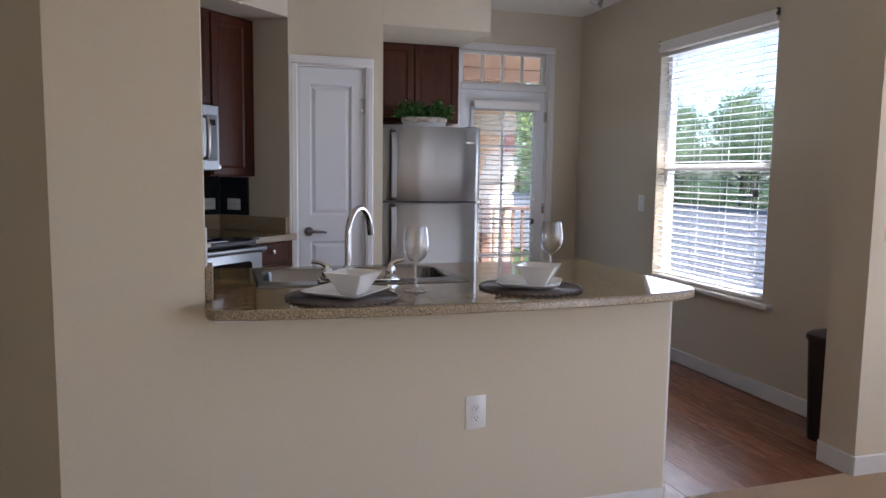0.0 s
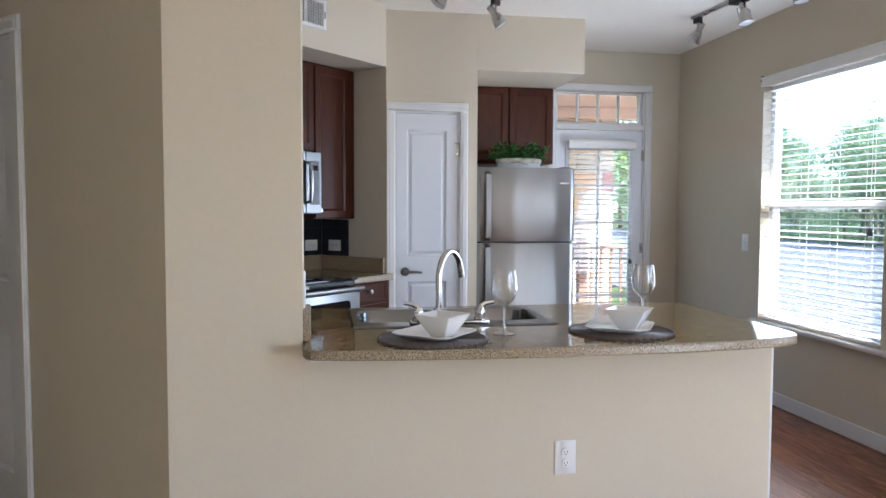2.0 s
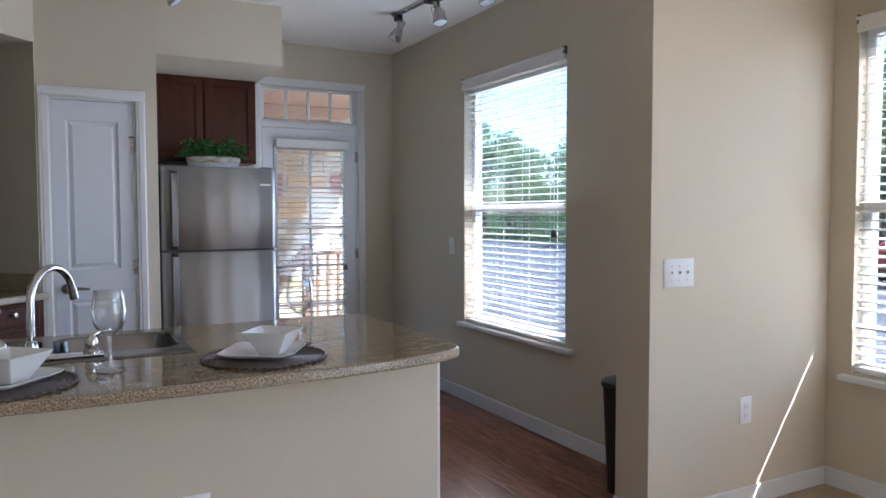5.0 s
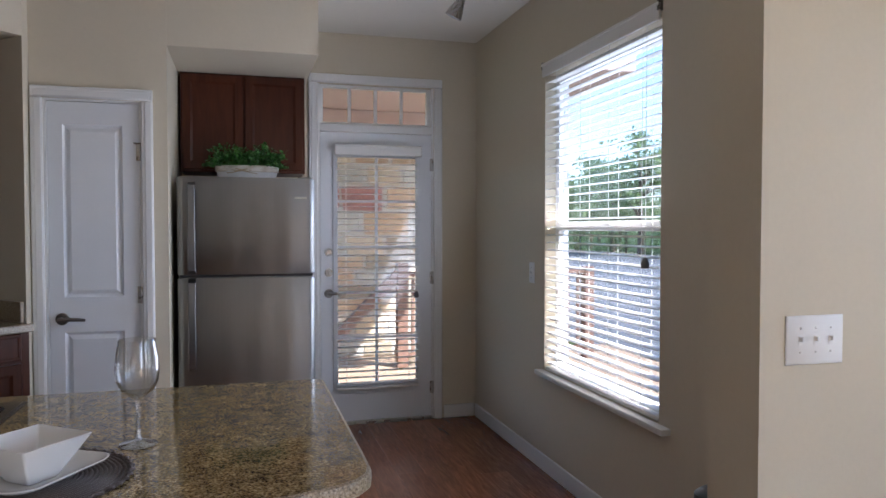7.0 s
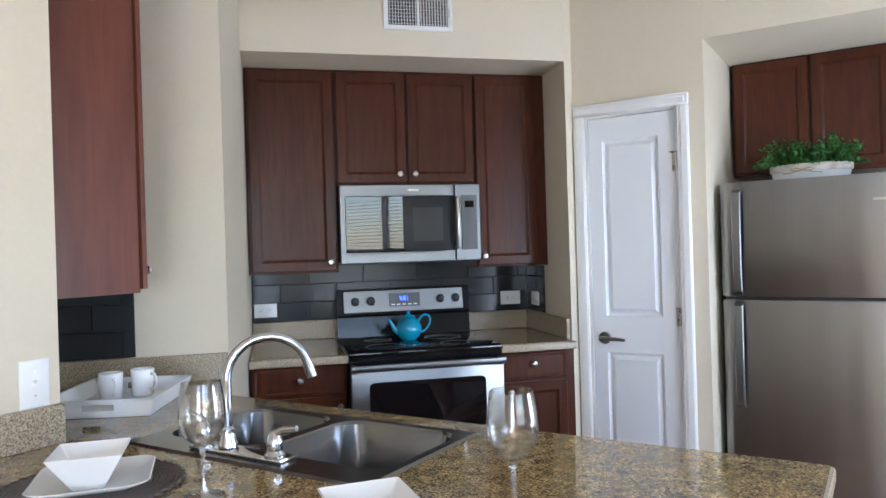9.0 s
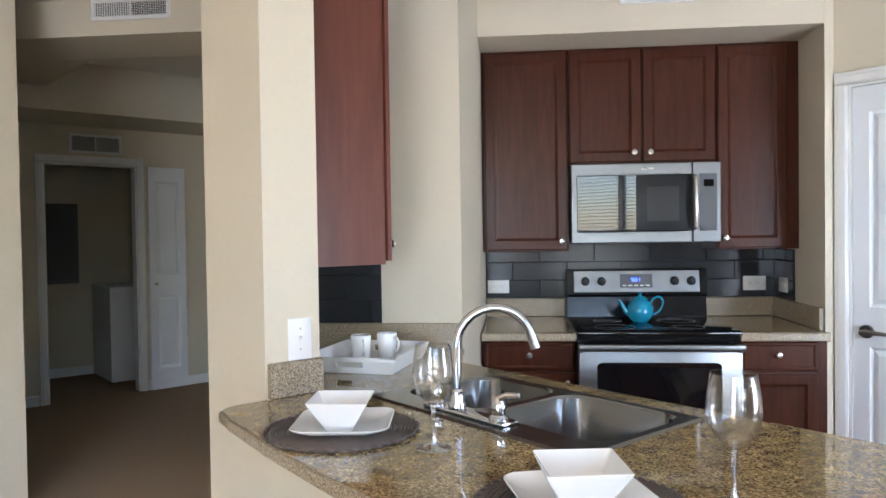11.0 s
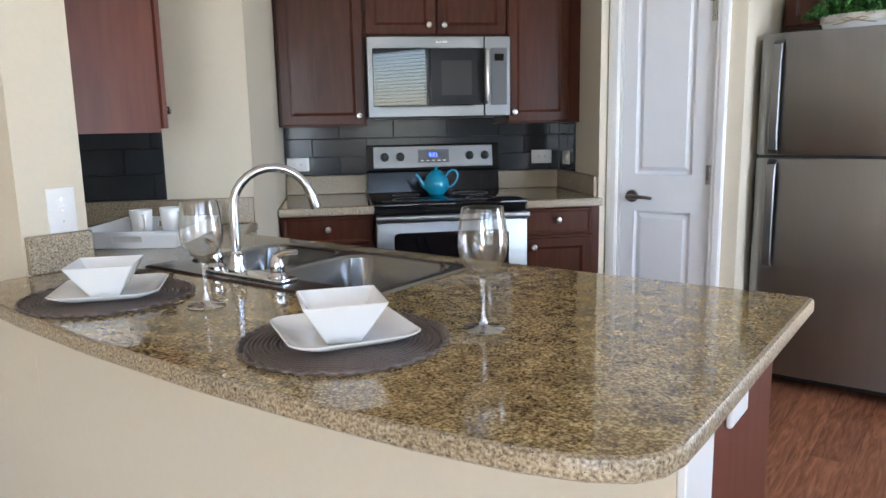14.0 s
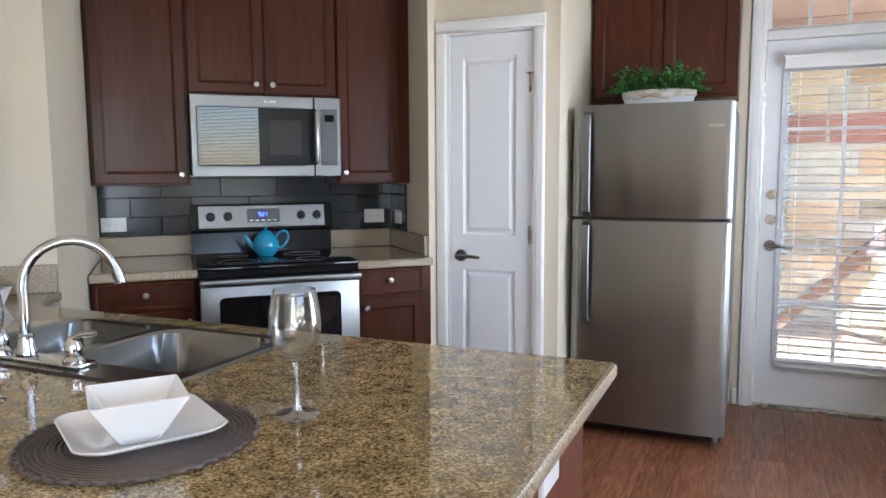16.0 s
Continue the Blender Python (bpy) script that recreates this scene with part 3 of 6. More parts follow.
def pantry_door():
    d = thing("door_1", pose(0, 5.34, 0), "closed white two-panel pantry door with white casing", "door")
    tagged(d, kind="structure")
    casing(d, PANTRY[0], PANTRY[1], 2.035, -0.0005, w=0.058)
    jambs(d, PANTRY[0], PANTRY[1], 2.034, 0.0, 0.119)
    x0, x1 = PANTRY[0] + 0.014, PANTRY[1] - 0.014
    bm = bmesh.new()
    panel_slab(bm, x0, x1, 0.01, 2.018, 0.004, 0.035, [(x0 + 0.070, x1 - 0.078, 1.025, 1.905), (x0 + 0.070, x1 - 0.078, 0.24, 0.845)])
    leaf = part("door_leaf", bm, DOORWHITE, d, smooth=False)
    lever(leaf, x0 + 0.058, 0.004, 0.915, 1)
    for z in (1.77, 1.03, 0.25):
        hinge(d, x1 + 0.006, 0.002, z, z > 1.5)


pantry_door()


def hall_door():
    d = thing("door_2", D45 @ pose(1.945, 0, 0, 0, 0, -90), "closed white panel door with nickel hinges", "door")
    tagged(d, kind="structure")
    # local x runs against the hall wall's v axis
    x0, x1 = -HALLDOOR[1], -HALLDOOR[0]
    casing(d, x0, x1, 2.04, -0.0005)
    jambs(d, x0, x1, 2.039, 0.0, 0.119)
    bm = bmesh.new()
    panel_slab(bm, x0 + 0.014, x1 - 0.014, 0.012, 2.024, 0.004, 0.035, [(x0 + 0.12, x1 - 0.12, 1.05, 1.89), (x0 + 0.12, x1 - 0.12, 0.25, 0.85)])
    leaf = part("door_leaf", bm, DOORWHITE, d)
    lever(leaf, x0 + 0.07, 0.004, 0.93, 1)
    for z in (1.80, 1.03, 0.25):
        hinge(d, x1 - 0.008, 0.002, z)


hall_door()


# ---------- blinds ----------
def blind(name, m, w, z0, z1, tilt, pitch, label, valance=True, n_ladders=3, ears=False, slatw=0.05, cord=None, slipped=None):
    """A horizontal blind hung in local x 0..w, facing -y."""
    b = thing(name, m, label, "blind")
    bm = bmesh.new()
    box(bm, 0, w, -0.03, 0.03, z1 - 0.045, z1 - 0.002, 0.003)
    part("head_rail", bm, BLIND, b)
    if valance:
        bm = bmesh.new()
        box(bm, -0.012, w + 0.012, -0.048, -0.034, z1 - 0.068, z1 + 0.006, 0.004)
        box(bm, -0.014, w + 0.014, -0.052, -0.046, z1 - 0.010, z1 + 0.004, 0.002)
        part("valance", bm, BLIND, b)
    bm = bmesh.new()
    box(bm, 0.004, w - 0.004, -0.026, 0.026, z0, z0 + 0.018, 0.004)
    part("bottom_rail", bm, BLIND, b)
    bm = bmesh.new()
    k = 5
    top = [[bm.verts.new((x, -slatw / 2 + slatw * i / (k - 1), 0.0035 * (1 - (2 * i / (k - 1) - 1) ** 2) + dz)) for i in range(k)] for x in (0.005, w - 0.005) for dz in (0, -0.0024)]
    for a, c in ((0, 2), (1, 3)):
        for i in range(k - 1):
            bm.faces.new((top[a][i], top[c][i], top[c][i + 1], top[a][i + 1]))
    for i in (0, k - 1):
        bm.faces.new((top[0][i], top[2][i], top[3][i], top[1][i]))
    me = mesh_of(bm, "slat", BLIND)
    n = int((z1 - 0.07 - z0 - 0.03) / pitch)
    for i in range(n + 1):
        drop = 0.034 if i == slipped else 0.0
        share("slat", me, b, pose(0, 0, z0 + 0.04 + i * pitch - drop, tilt + random.uniform(-1.5, 1.5), 0, random.uniform(-0.05, 0.05)))
    for i in range(n_ladders):
        x = w * (0.12 + 0.76 * i / max(1, n_ladders - 1))
        bm = bmesh.new()
        for y in (-slatw / 2 - 0.001, slatw / 2 + 0.001):
            cyl(bm, (x, y, z0 + 0.015), (x, y, z1 - 0.045), 0.0012, seg=5)
        part("ladder_cord", bm, CORD, b)
    if cord:
        x, zc = cord
        bm = bmesh.new()
        cyl(bm, (x, -0.037, zc), (x, -0.037, z1 - 0.04), 0.0014, seg=5)
        lift = part("lift_cord", bm, CORD, b)
        bm = bmesh.new()
        lathe(bm, [(0.0, 0.0), (0.016, 0.004), (0.019, 0.02), (0.012, 0.042), (0.004, 0.05), (0, 0.05)], 12, Matrix.Translation((x, -0.037, zc - 0.045)))
        part("tassel", bm, GREYPL, lift, "dark cord tassel")
    if ears:
        for x in (-0.012, w + 0.002):
            part("bracket", boxm(x, x + 0.01, -0.05, 0.0, z1 - 0.03, z1 + 0.014, bevel=0.002), DARKMETAL, b)
    return b


# ---------- windows ----------
def sash_window(name, m, s0, s1, z0, z1, depth, label, mid=0.5, cols=0):
    """A single-hung window filling an opening; local x along the wall, y outward."""
    w = thing(name, m, label, "window")
    tagged(w, kind="structure")
    f = 0.045
    bm = bmesh.new()
    for a in ((s0, s0 + f, z0, z1), (s1 - f, s1, z0, z1), (s0 + f, s1 - f, z0, z0 + f), (s0 + f, s1 - f, z1 - f, z1)):
        box(bm, a[0], a[1], depth - 0.07, depth - 0.01, a[2], a[3], 0.004)
    part("window_frame", bm, TRIM, w)
    zm = z0 + (z1 - z0) * mid
    part("meeting_rail", boxm(s0 + f, s1 - f, depth - 0.075, depth - 0.02, zm - 0.024, zm + 0.024, bevel=0.004), TRIM, w)
    for nm, a, b in (("pane", z0 + f, zm - 0.024), ("pane", zm + 0.024, z1 - f)):
        p = part(nm, boxm(s0 + f, s1 - f, depth - 0.045, depth - 0.040, a, b), LOWE, w)
        p.visible_shadow = False
        for i in range(cols):
            x = s0 + f + (s1 - s0 - 2 * f) * (i + 1) / (cols + 1)
            part("muntin", boxm(x - 0.009, x + 0.009, depth - 0.052, depth - 0.034, a, b), TRIM, w)
        if cols:
            zc = (a + b) / 2
            part("muntin", boxm(s0 + f, s1 - f, depth - 0.053, depth - 0.033, zc - 0.009, zc + 0.009), TRIM, w)
    return w


def sill(parent, s0, s1, z, depth):
    bm = bmesh.new()
    box(bm, s0 - 0.045, s1 + 0.085, -0.045, depth, z - 0.030, z - 0.002, 0.006, 2)
    part("window_sill", bm, TRIM, parent)


# local x for the east wall: runs toward -y so that local y is outward (+x)
E_M = pose(3.605, 0, 0, 0, 0, -90)
win1 = sash_window("window_1", E_M, -WIN[1], -WIN[0], WIN[2], WIN[3], 0.135, "white single-hung window with a white sill", 0.49, 0)
sill(win1, -WIN[1], -WIN[0], WIN[2], 0.06)
blind("window_blind", E_M @ pose(-WIN[1] + 0.008, 0.026, 0), WIN[1] - WIN[0] - 0.016, WIN[2] + 0.004, WIN[3] + 0.055, 4, 0.0425, "white faux-wood horizontal blind with its slats open", True, 4, True, cord=(1.06, 1.25))
L_M = pose(4.37, 0, 0, 0, 0, -90)
win2 = sash_window("window_2", L_M, -LWIN[1], -LWIN[0], LWIN[2], LWIN[3], 0.13, "white single-hung living room window", 0.49, 0)
sill(win2, -LWIN[1], -LWIN[0], LWIN[2], 0.06)
blind("window_blind", L_M @ pose(-LWIN[1] + 0.010, 0.026, 0), LWIN[1] - LWIN[0] - 0.020, LWIN[2] + 0.022, LWIN[3] + 0.03, 9, 0.0425, "white faux-wood horizontal blind in the living room window", True, 3, True, slipped=5)
part("mullion", boxm(-1.635, -1.565, 0.055, 0.128, LWIN[2] + 0.045, LWIN[3] - 0.045, bevel=0.004), TRIM, win2)
# assumed window, filling the unseen opening that lights the living room
sash_window("window_3_assumed", L_M, -LWIN2[1], -LWIN2[0], LWIN2[2], LWIN2[3], 0.13, "assumed white living room side window, out of view", 0.5, 0)


# ---------- patio door ----------
def patio_door():
    d = thing("door_3", pose(0, 6.31, 0), "white glazed patio door with a transom and an inset blind", "door")
    tagged(d, kind="structure")
    x0, x1 = PDOOR
    casing(d, x0, x1, 2.375, -0.0005)
    part("jamb", boxm(x0, x0 + 0.015, 0.0, 0.139, 0, 2.374), TRIM, d)
    part("jamb", boxm(x1 - 0.015, x1, 0.0, 0.139, 0, 2.374), TRIM, d)
    part("transom_bar", boxm(x0 + 0.015, x1 - 0.015, -0.004, 0.135, 2.045, 2.098, bevel=0.004), TRIM, d)
    part("threshold", boxm(x0 + 0.015, x1 - 0.015, -0.02, 0.135, 0.0, 0.022, bevel=0.004), NICKEL, d, "metal door threshold")
    # transom
    t = bmesh.new()
    for a in ((x0 + 0.015, x0 + 0.04, 2.098, 2.372), (x1 - 0.04, x1 - 0.015, 2.098, 2.372), (x0 + 0.04, x1 - 0.04, 2.098, 2.115), (x0 + 0.04, x1 - 0.04, 2.352, 2.372)):
        box(t, a[0], a[1], 0.03, 0.08, a[2], a[3])
    part("transom_frame", t, TRIM, d)
    tp = part("transom_pane", boxm(x0 + 0.04, x1 - 0.04, 0.052, 0.057, 2.115, 2.352), PANE, d)
    tp.visible_shadow = False
    for i in range(3):
        x = x0 + 0.04 + (x1 - x0 - 0.08) * (i + 1) / 4
        part("muntin", boxm(x - 0.010, x + 0.010, 0.042, 0.068, 2.115, 2.352), TRIM, d)
    # leaf with full light
    lx0, lx1, lz1 = x0 + 0.018, x1 - 0.018, 2.040
    gx0, gx1, gz0, gz1 = lx0 + 0.105, lx1 - 0.105, 0.285, 1.885
    bm = bmesh.new()
    for a in ((lx0, gx0, 0.024, lz1), (gx1, lx1, 0.024, lz1), (gx0, gx1, 0.024, gz0), (gx0, gx1, gz1, lz1)):
        box(bm, a[0], a[1], 0.004, 0.048, a[2], a[3])
    box(bm, gx0 + 0.02, gx1 - 0.02, 0.0, 0.006, 0.215, 0.245, 0.003)
    leaf = part("door_leaf", bm, DOORWHITE, d)
    fb = bmesh.new()
    for a in ((gx0 - 0.022, gx0 + 0.012, gz0 - 0.022, gz1 + 0.022), (gx1 - 0.012, gx1 + 0.022, gz0 - 0.022, gz1 + 0.022), (gx0 + 0.012, gx1 - 0.012, gz0 - 0.022, gz0 + 0.012), (gx0 + 0.012, gx1 - 0.012, gz1 - 0.012, gz1 + 0.022)):
        box(fb, a[0], a[1], -0.008, 0.006, a[2], a[3], 0.004)
    part("glazing_frame", fb, DOORWHITE, leaf)
    gp = part("pane", boxm(gx0, gx1, 0.024, 0.029, gz0, gz1), PANE, leaf)
    gp.visible_shadow = False
    xm = (gx0 + gx1) / 2
    part("muntin", boxm(xm - 0.009, xm + 0.009, 0.016, 0.037, gz0, gz1), DOORWHITE, leaf)
    for i in range(4):
        z = gz0 + (gz1 - gz0) * (i + 1) / 5
        part("muntin", boxm(gx0, gx1, 0.0165, 0.0365, z - 0.009, z + 0.009), DOORWHITE, leaf)
    lever(leaf, lx0 + 0.055, 0.004, 0.925, 1)
    for z in (1.07, 1.21):
        k = bmesh.new()
        cyl(k, (lx0 + 0.055, 0.004, z), (lx0 + 0.055, -0.014, z), 0.029, 0.025, 20)
        cyl(k, (lx0 + 0.055, -0.014, z), (lx0 + 0.055, -0.020, z), 0.016, 0.015, 16)
        if z < 1.1:
            box(k, lx0 + 0.051, lx0 + 0.059, -0.04, -0.014, z - 0.014, z + 0.014, 0.003)
        part("deadbolt", k, NICKEL, leaf, "satin nickel deadbolt")
    for z in (1.83, 1.02, 0.23):
        hinge(d, lx1 + 0.008, 0.002, z)
    b = blind("door_blind", pose(gx0 - 0.005, 6.31 - 0.036, 0), gx1 - gx0 + 0.01, gz0 - 0.03, gz1 + 0.06, 2, 0.0425, "white horizontal blind hung on the glazed patio door", True, 2, False, 0.045, cord=(0.56, 0.93))
    return b


patio_door()


# ---------- worktop ----------
def offset_loop(pts, d):
    """Move a counter-clockwise outline inward by d."""
    out = []
    k = len(pts)
    for i in range(k):
        p0, p1, p2 = Vector(pts[i - 1]), Vector(pts[i]), Vector(pts[(i + 1) % k])
        a, b = (p1 - p0).normalized(), (p2 - p1).normalized()
        na, nb = Vector((-a.y, a.x)), Vector((-b.y, b.x))
        n = na + nb
        n = n / max(0.4, n.dot(na)) if n.length > 1e-6 else na
        out.append((p1.x + n.x * d, p1.y + n.y * d))
    return out


def slab(outline, z0, z1, hole=None, edge_mat=1, r=0.009):
    """A stone slab with a rounded top edge and an optional rectangular cut-out; material 1 on the edge."""
    bm = bmesh.new()
    loops = [(outline, z0 + 0.004), (outline, z1 - r), (offset_loop(outline, r * 0.3), z1 - r * 0.3), (offset_loop(outline, r), z1)]
    under = [bm.verts.new((x, y, z0)) for x, y in offset_loop(outline, 0.004)]
    rows = [under] + [[bm.verts.new((x, y, z)) for x, y in lp] for lp, z in loops]
    k = len(outline)
    for a, b in zip(rows, rows[1:]):
        for i in range(k):
            f = bm.faces.new((a[i], a[(i + 1) % k], b[(i + 1) % k], b[i]))
            f.material_index = edge_mat
    for row in (rows[-1], rows[0]):
        edges = [bm.edges.get((row[i], row[(i + 1) % k])) for i in range(k)]
        if hole:
            z = row[0].co.z
            hv = [bm.verts.new((x, y, z)) for x, y in hole]
            edges += [bm.edges.new((hv[i], hv[(i + 1) % len(hv)])) for i in range(len(hv))]
        bmesh.ops.triangle_fill(bm, edges=edges, use_beauty=True)
    return bm


CT = 0.915
PEN = [(0.449, 2.735), (0.449, 2.630), (0.458, 2.596), (0.485, 2.573), (0.60, 2.553), (0.84, 2.530), (1.16, 2.514), (1.477, 2.514), (1.71, 2.524), (1.893, 2.540), (2.036, 2.564),
       (2.115, 2.588), (2.163, 2.616), (2.188, 2.650), (2.197, 2.690), (2.198, 2.760), (2.196, 3.528), (2.183, 3.540), (0.335, 3.530), (0.172, 3.690), duv(2.752, 2.552), duv(2.068, 2.552), (0.030, 2.908), (0.456, 2.908), (0.456, 2.735)]
SX0, SX1, SY0, SY1 = 0.615, 1.405, 2.965, 3.437
top = part("peninsula_worktop", slab(PEN, 0.883, CT, [(SX0 + 0.02, SY0 + 0.02), (SX1 - 0.02, SY0 + 0.02), (SX1 - 0.02, SY1 - 0.02), (SX0 + 0.02, SY1 - 0.02)]), [GRANITE, GRANITE_EDGE])
flat_top(top)
tagged(top, "polished brown speckled granite bar worktop with a bowed edge", "countertop")
for nm, u0, u1 in (("worktop", 2.803, 3.242), ("worktop", 3.982, 4.370)):
    w = part(nm, slab([(u0, 2.985), (u1, 2.985), (u1, 3.668), (u0, 3.668)], 0.875, CT), [GRANITE, GRANITE_EDGE])
    flat_top(w)
    w.matrix_basis = D45
    tagged(w, "polished granite worktop beside the range", "countertop")


def upstand(m, x0, x1, y0, y1, label):
    ob = part("granite_upstand", boxm(x0, x1, y0, y1, CT + 0.0005, 1.017, bevel=0.003), GRANITE_EDGE)
    ob.matrix_basis = m
    return tagged(ob, label, "backsplash")


upstand(D45, 2.07, 2.743, 2.533, 2.5545, "granite upstand along the diagonal wall")
upstand(D45, 2.803, 3.242, 3.648, 3.6695, "granite upstand behind the worktop")
upstand(D45, 3.982, 4.348, 3.648, 3.6695, "granite upstand behind the worktop")
upstand(D45, 4.349, 4.3715, 3.062, 3.6695, "granite upstand on the alcove end")
upstand(pose(0, 0, 0), 0.4475, 0.470, 2.733, 2.906, "short granite upstand on the wall end")

# white cleat under the bar
bm = bmesh.new()
box(bm, 0.023, 1.703, -0.020, -0.0005, 0.850, 0.8825, 0.003)
structure("trim_bar", bm, TRIM, "white painted cleat under the bar top", "trim", BAR_M)


# ---------- cabinets ----------
def knob(parent, x, y, z):
    bm = bmesh.new()
    lathe(bm, [(0.0065, 0.0), (0.006, 0.010), (0.0075, 0.014), (0.0145, 0.019), (0.0155, 0.024), (0.012, 0.029), (0, 0.031)], 14, Matrix.Translation((x, y, z)) @ pose(0, 0, 0, 90))
    part("knob", bm, NICKEL, parent, "satin nickel knob")


def cabinet(name, m, w, d, z0, z1, doors, label, toe=False, side=None):
    """A cabinet with its face frame at local y = 0, facing -y. doors: (x0, x1, z0, z1, knob x, knob z, drawer)."""
    c = thing(name, m, label, "cabinet", "cherry kitchen cabinets")
    bm = bmesh.new()
    if toe:
        box(bm, 0, w, 0, d, z0 + 0.10, z1, 0.002)
        box(bm, 0.002, w - 0.002, 0.06, d, z0, z0 + 0.10)
    else:
        box(bm, 0, w, 0, d, z0, z1, 0.002)
    part("body", bm, side or WOOD, c)
    for x0, x1, a, b, kx, kz, drawer in doors:
        bm = bmesh.new()
        if drawer:
            rings_loft(bm, [rect(x0, x1, a, b, -0.0005), rect(x0, x1, a, b, -0.014), rect(x0, x1, a, b, -0.019, 0.006), rect(x0, x1, a, b, -0.019, 0.014), rect(x0, x1, a, b, -0.016, 0.020)])
        else:
            framed(bm, x0, x1, a, b, -0.0195, 0.019, 0.052, 0.008)
        f = part("drawer_front" if drawer else "door", bm, WOOD, c, smooth=False)
        knob(f, kx, -0.0195 if not drawer else -0.016, kz)
    return c


VF = 3.345   # face frames of the upper cabinets
ZU0, ZU1 = 1.285, 2.311
cabinet("wall_cabinet", D45 @ pose(2.803, VF, 0), 0.439, 3.668 - VF, ZU0, ZU1, [(0.016, 0.431, ZU0 + 0.009, ZU1 - 0.016, 0.401, ZU0 + 0.053, False)], "dark cherry wall cabinet with one recessed-panel door")
cabinet("wall_cabinet", D45 @ pose(3.243, VF, 0), 0.729, 3.668 - VF, 1.722, ZU1, [(0.006, 0.361, 1.733, ZU1 - 0.016, 0.325, 1.778, False), (0.370, 0.724, 1.733, ZU1 - 0.016, 0.403, 1.778, False)], "dark cherry two-door cabinet above the microwave")
cabinet("wall_cabinet", D45 @ pose(3.973, VF, 0), 0.398, 3.668 - VF, ZU0, ZU1, [(0.006, 0.333, ZU0 + 0.009, ZU1 - 0.016, 0.034, ZU0 + 0.059, False)], "dark cherry wall cabinet beside the alcove end")
VB = 3.025
cabinet("base_cabinet", D45 @ pose(2.803, VB, 0), 0.437, 3.668 - VB, 0, 0.874, [(0.010, 0.431, 0.738, 0.870, 0.222, 0.808, True), (0.010, 0.431, 0.13, 0.724, 0.400, 0.680, False)], "dark cherry base cabinet with one drawer", True)
cabinet("base_cabinet", D45 @ pose(3.983, VB, 0), 0.387, 3.668 - VB, 0, 0.874, [(0.008, 0.340, 0.738, 0.870, 0.164, 0.812, True), (0.008, 0.340, 0.13, 0.724, 0.040, 0.680, False)], "dark cherry base cabinet with one drawer", True)
FY = 5.985
cabinet("wall_cabinet", pose(1.600, FY, 0), 0.748, 6.308 - FY, 1.724, 2.331, [(0.012, 0.368, 1.740, 2.322, 0.335, 1.775, False), (0.380, 0.736, 1.740, 2.322, 0.413, 1.775, False)], "dark cherry two-door cabinet above the fridge")
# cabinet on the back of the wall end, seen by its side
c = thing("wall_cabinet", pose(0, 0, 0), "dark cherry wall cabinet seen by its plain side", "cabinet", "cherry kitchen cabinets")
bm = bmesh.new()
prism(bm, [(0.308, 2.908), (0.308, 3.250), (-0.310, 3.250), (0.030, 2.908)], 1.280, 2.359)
part("body", bm, WOODSIDE_LIT, c)
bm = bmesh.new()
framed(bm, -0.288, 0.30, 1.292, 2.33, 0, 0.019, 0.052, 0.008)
dr = part("door", bm, WOODSIDE_LIT, c, smooth=False)
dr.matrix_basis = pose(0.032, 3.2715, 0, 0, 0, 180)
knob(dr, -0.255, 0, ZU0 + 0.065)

# peninsula cabinets, doors toward the kitchen
PB = pose(0, 3.500, 0, 0, 0, 180)
cabinet("base_cabinet", PB @ pose(-2.128, 0, 0), 0.70, 0.613, 0, 0.874, [(0.012, 0.345, 0.13, 0.862, 0.31, 0.80, False), (0.355, 0.688, 0.13, 0.862, 0.39, 0.80, False)], "dark cherry base cabinet under the peninsula end", True, WOODSIDE_LIT)
c = thing("sink_cabinet", PB @ pose(-1.426, 0, 0), "dark cherry sink base cabinet under the granite", "cabinet", "cherry kitchen cabinets")
bm = bmesh.new()
box(bm, 0, 0.018, 0, 0.612, 0.1, 0.874)
box(bm, 0.882, 0.90, 0, 0.612, 0.1, 0.874)
box(bm, 0.018, 0.882, 0, 0.612, 0.1, 0.12)
box(bm, 0.018, 0.882, 0.594, 0.612, 0.12, 0.874)
box(bm, 0.018, 0.882, 0, 0.018, 0.12, 0.16)
part("body", bm, WOOD, c)
for x0, x1, kx in ((0.010, 0.445, 0.41), (0.455, 0.890, 0.49)):
    bm = bmesh.new()
    framed(bm, x0, x1, 0.13, 0.862, -0.0195, 0.019, 0.052, 0.008)
    knob(part("door", bm, WOOD, c, smooth=False), kx, -0.0195, 0.80)
c = thing("corner_cabinet", pose(0, 0, 0), "dark cherry corner base cabinet under the diagonal worktop", "cabinet", "cherry kitchen cabinets")
part("body", prismm([(0.50, 2.915), (0.50, 3.46), (0.31, 3.46), (0.14, 3.62), duv(2.70, 2.55), duv(2.075, 2.55), (0.04, 2.915)], 0.0, 0.874), WOOD, c)


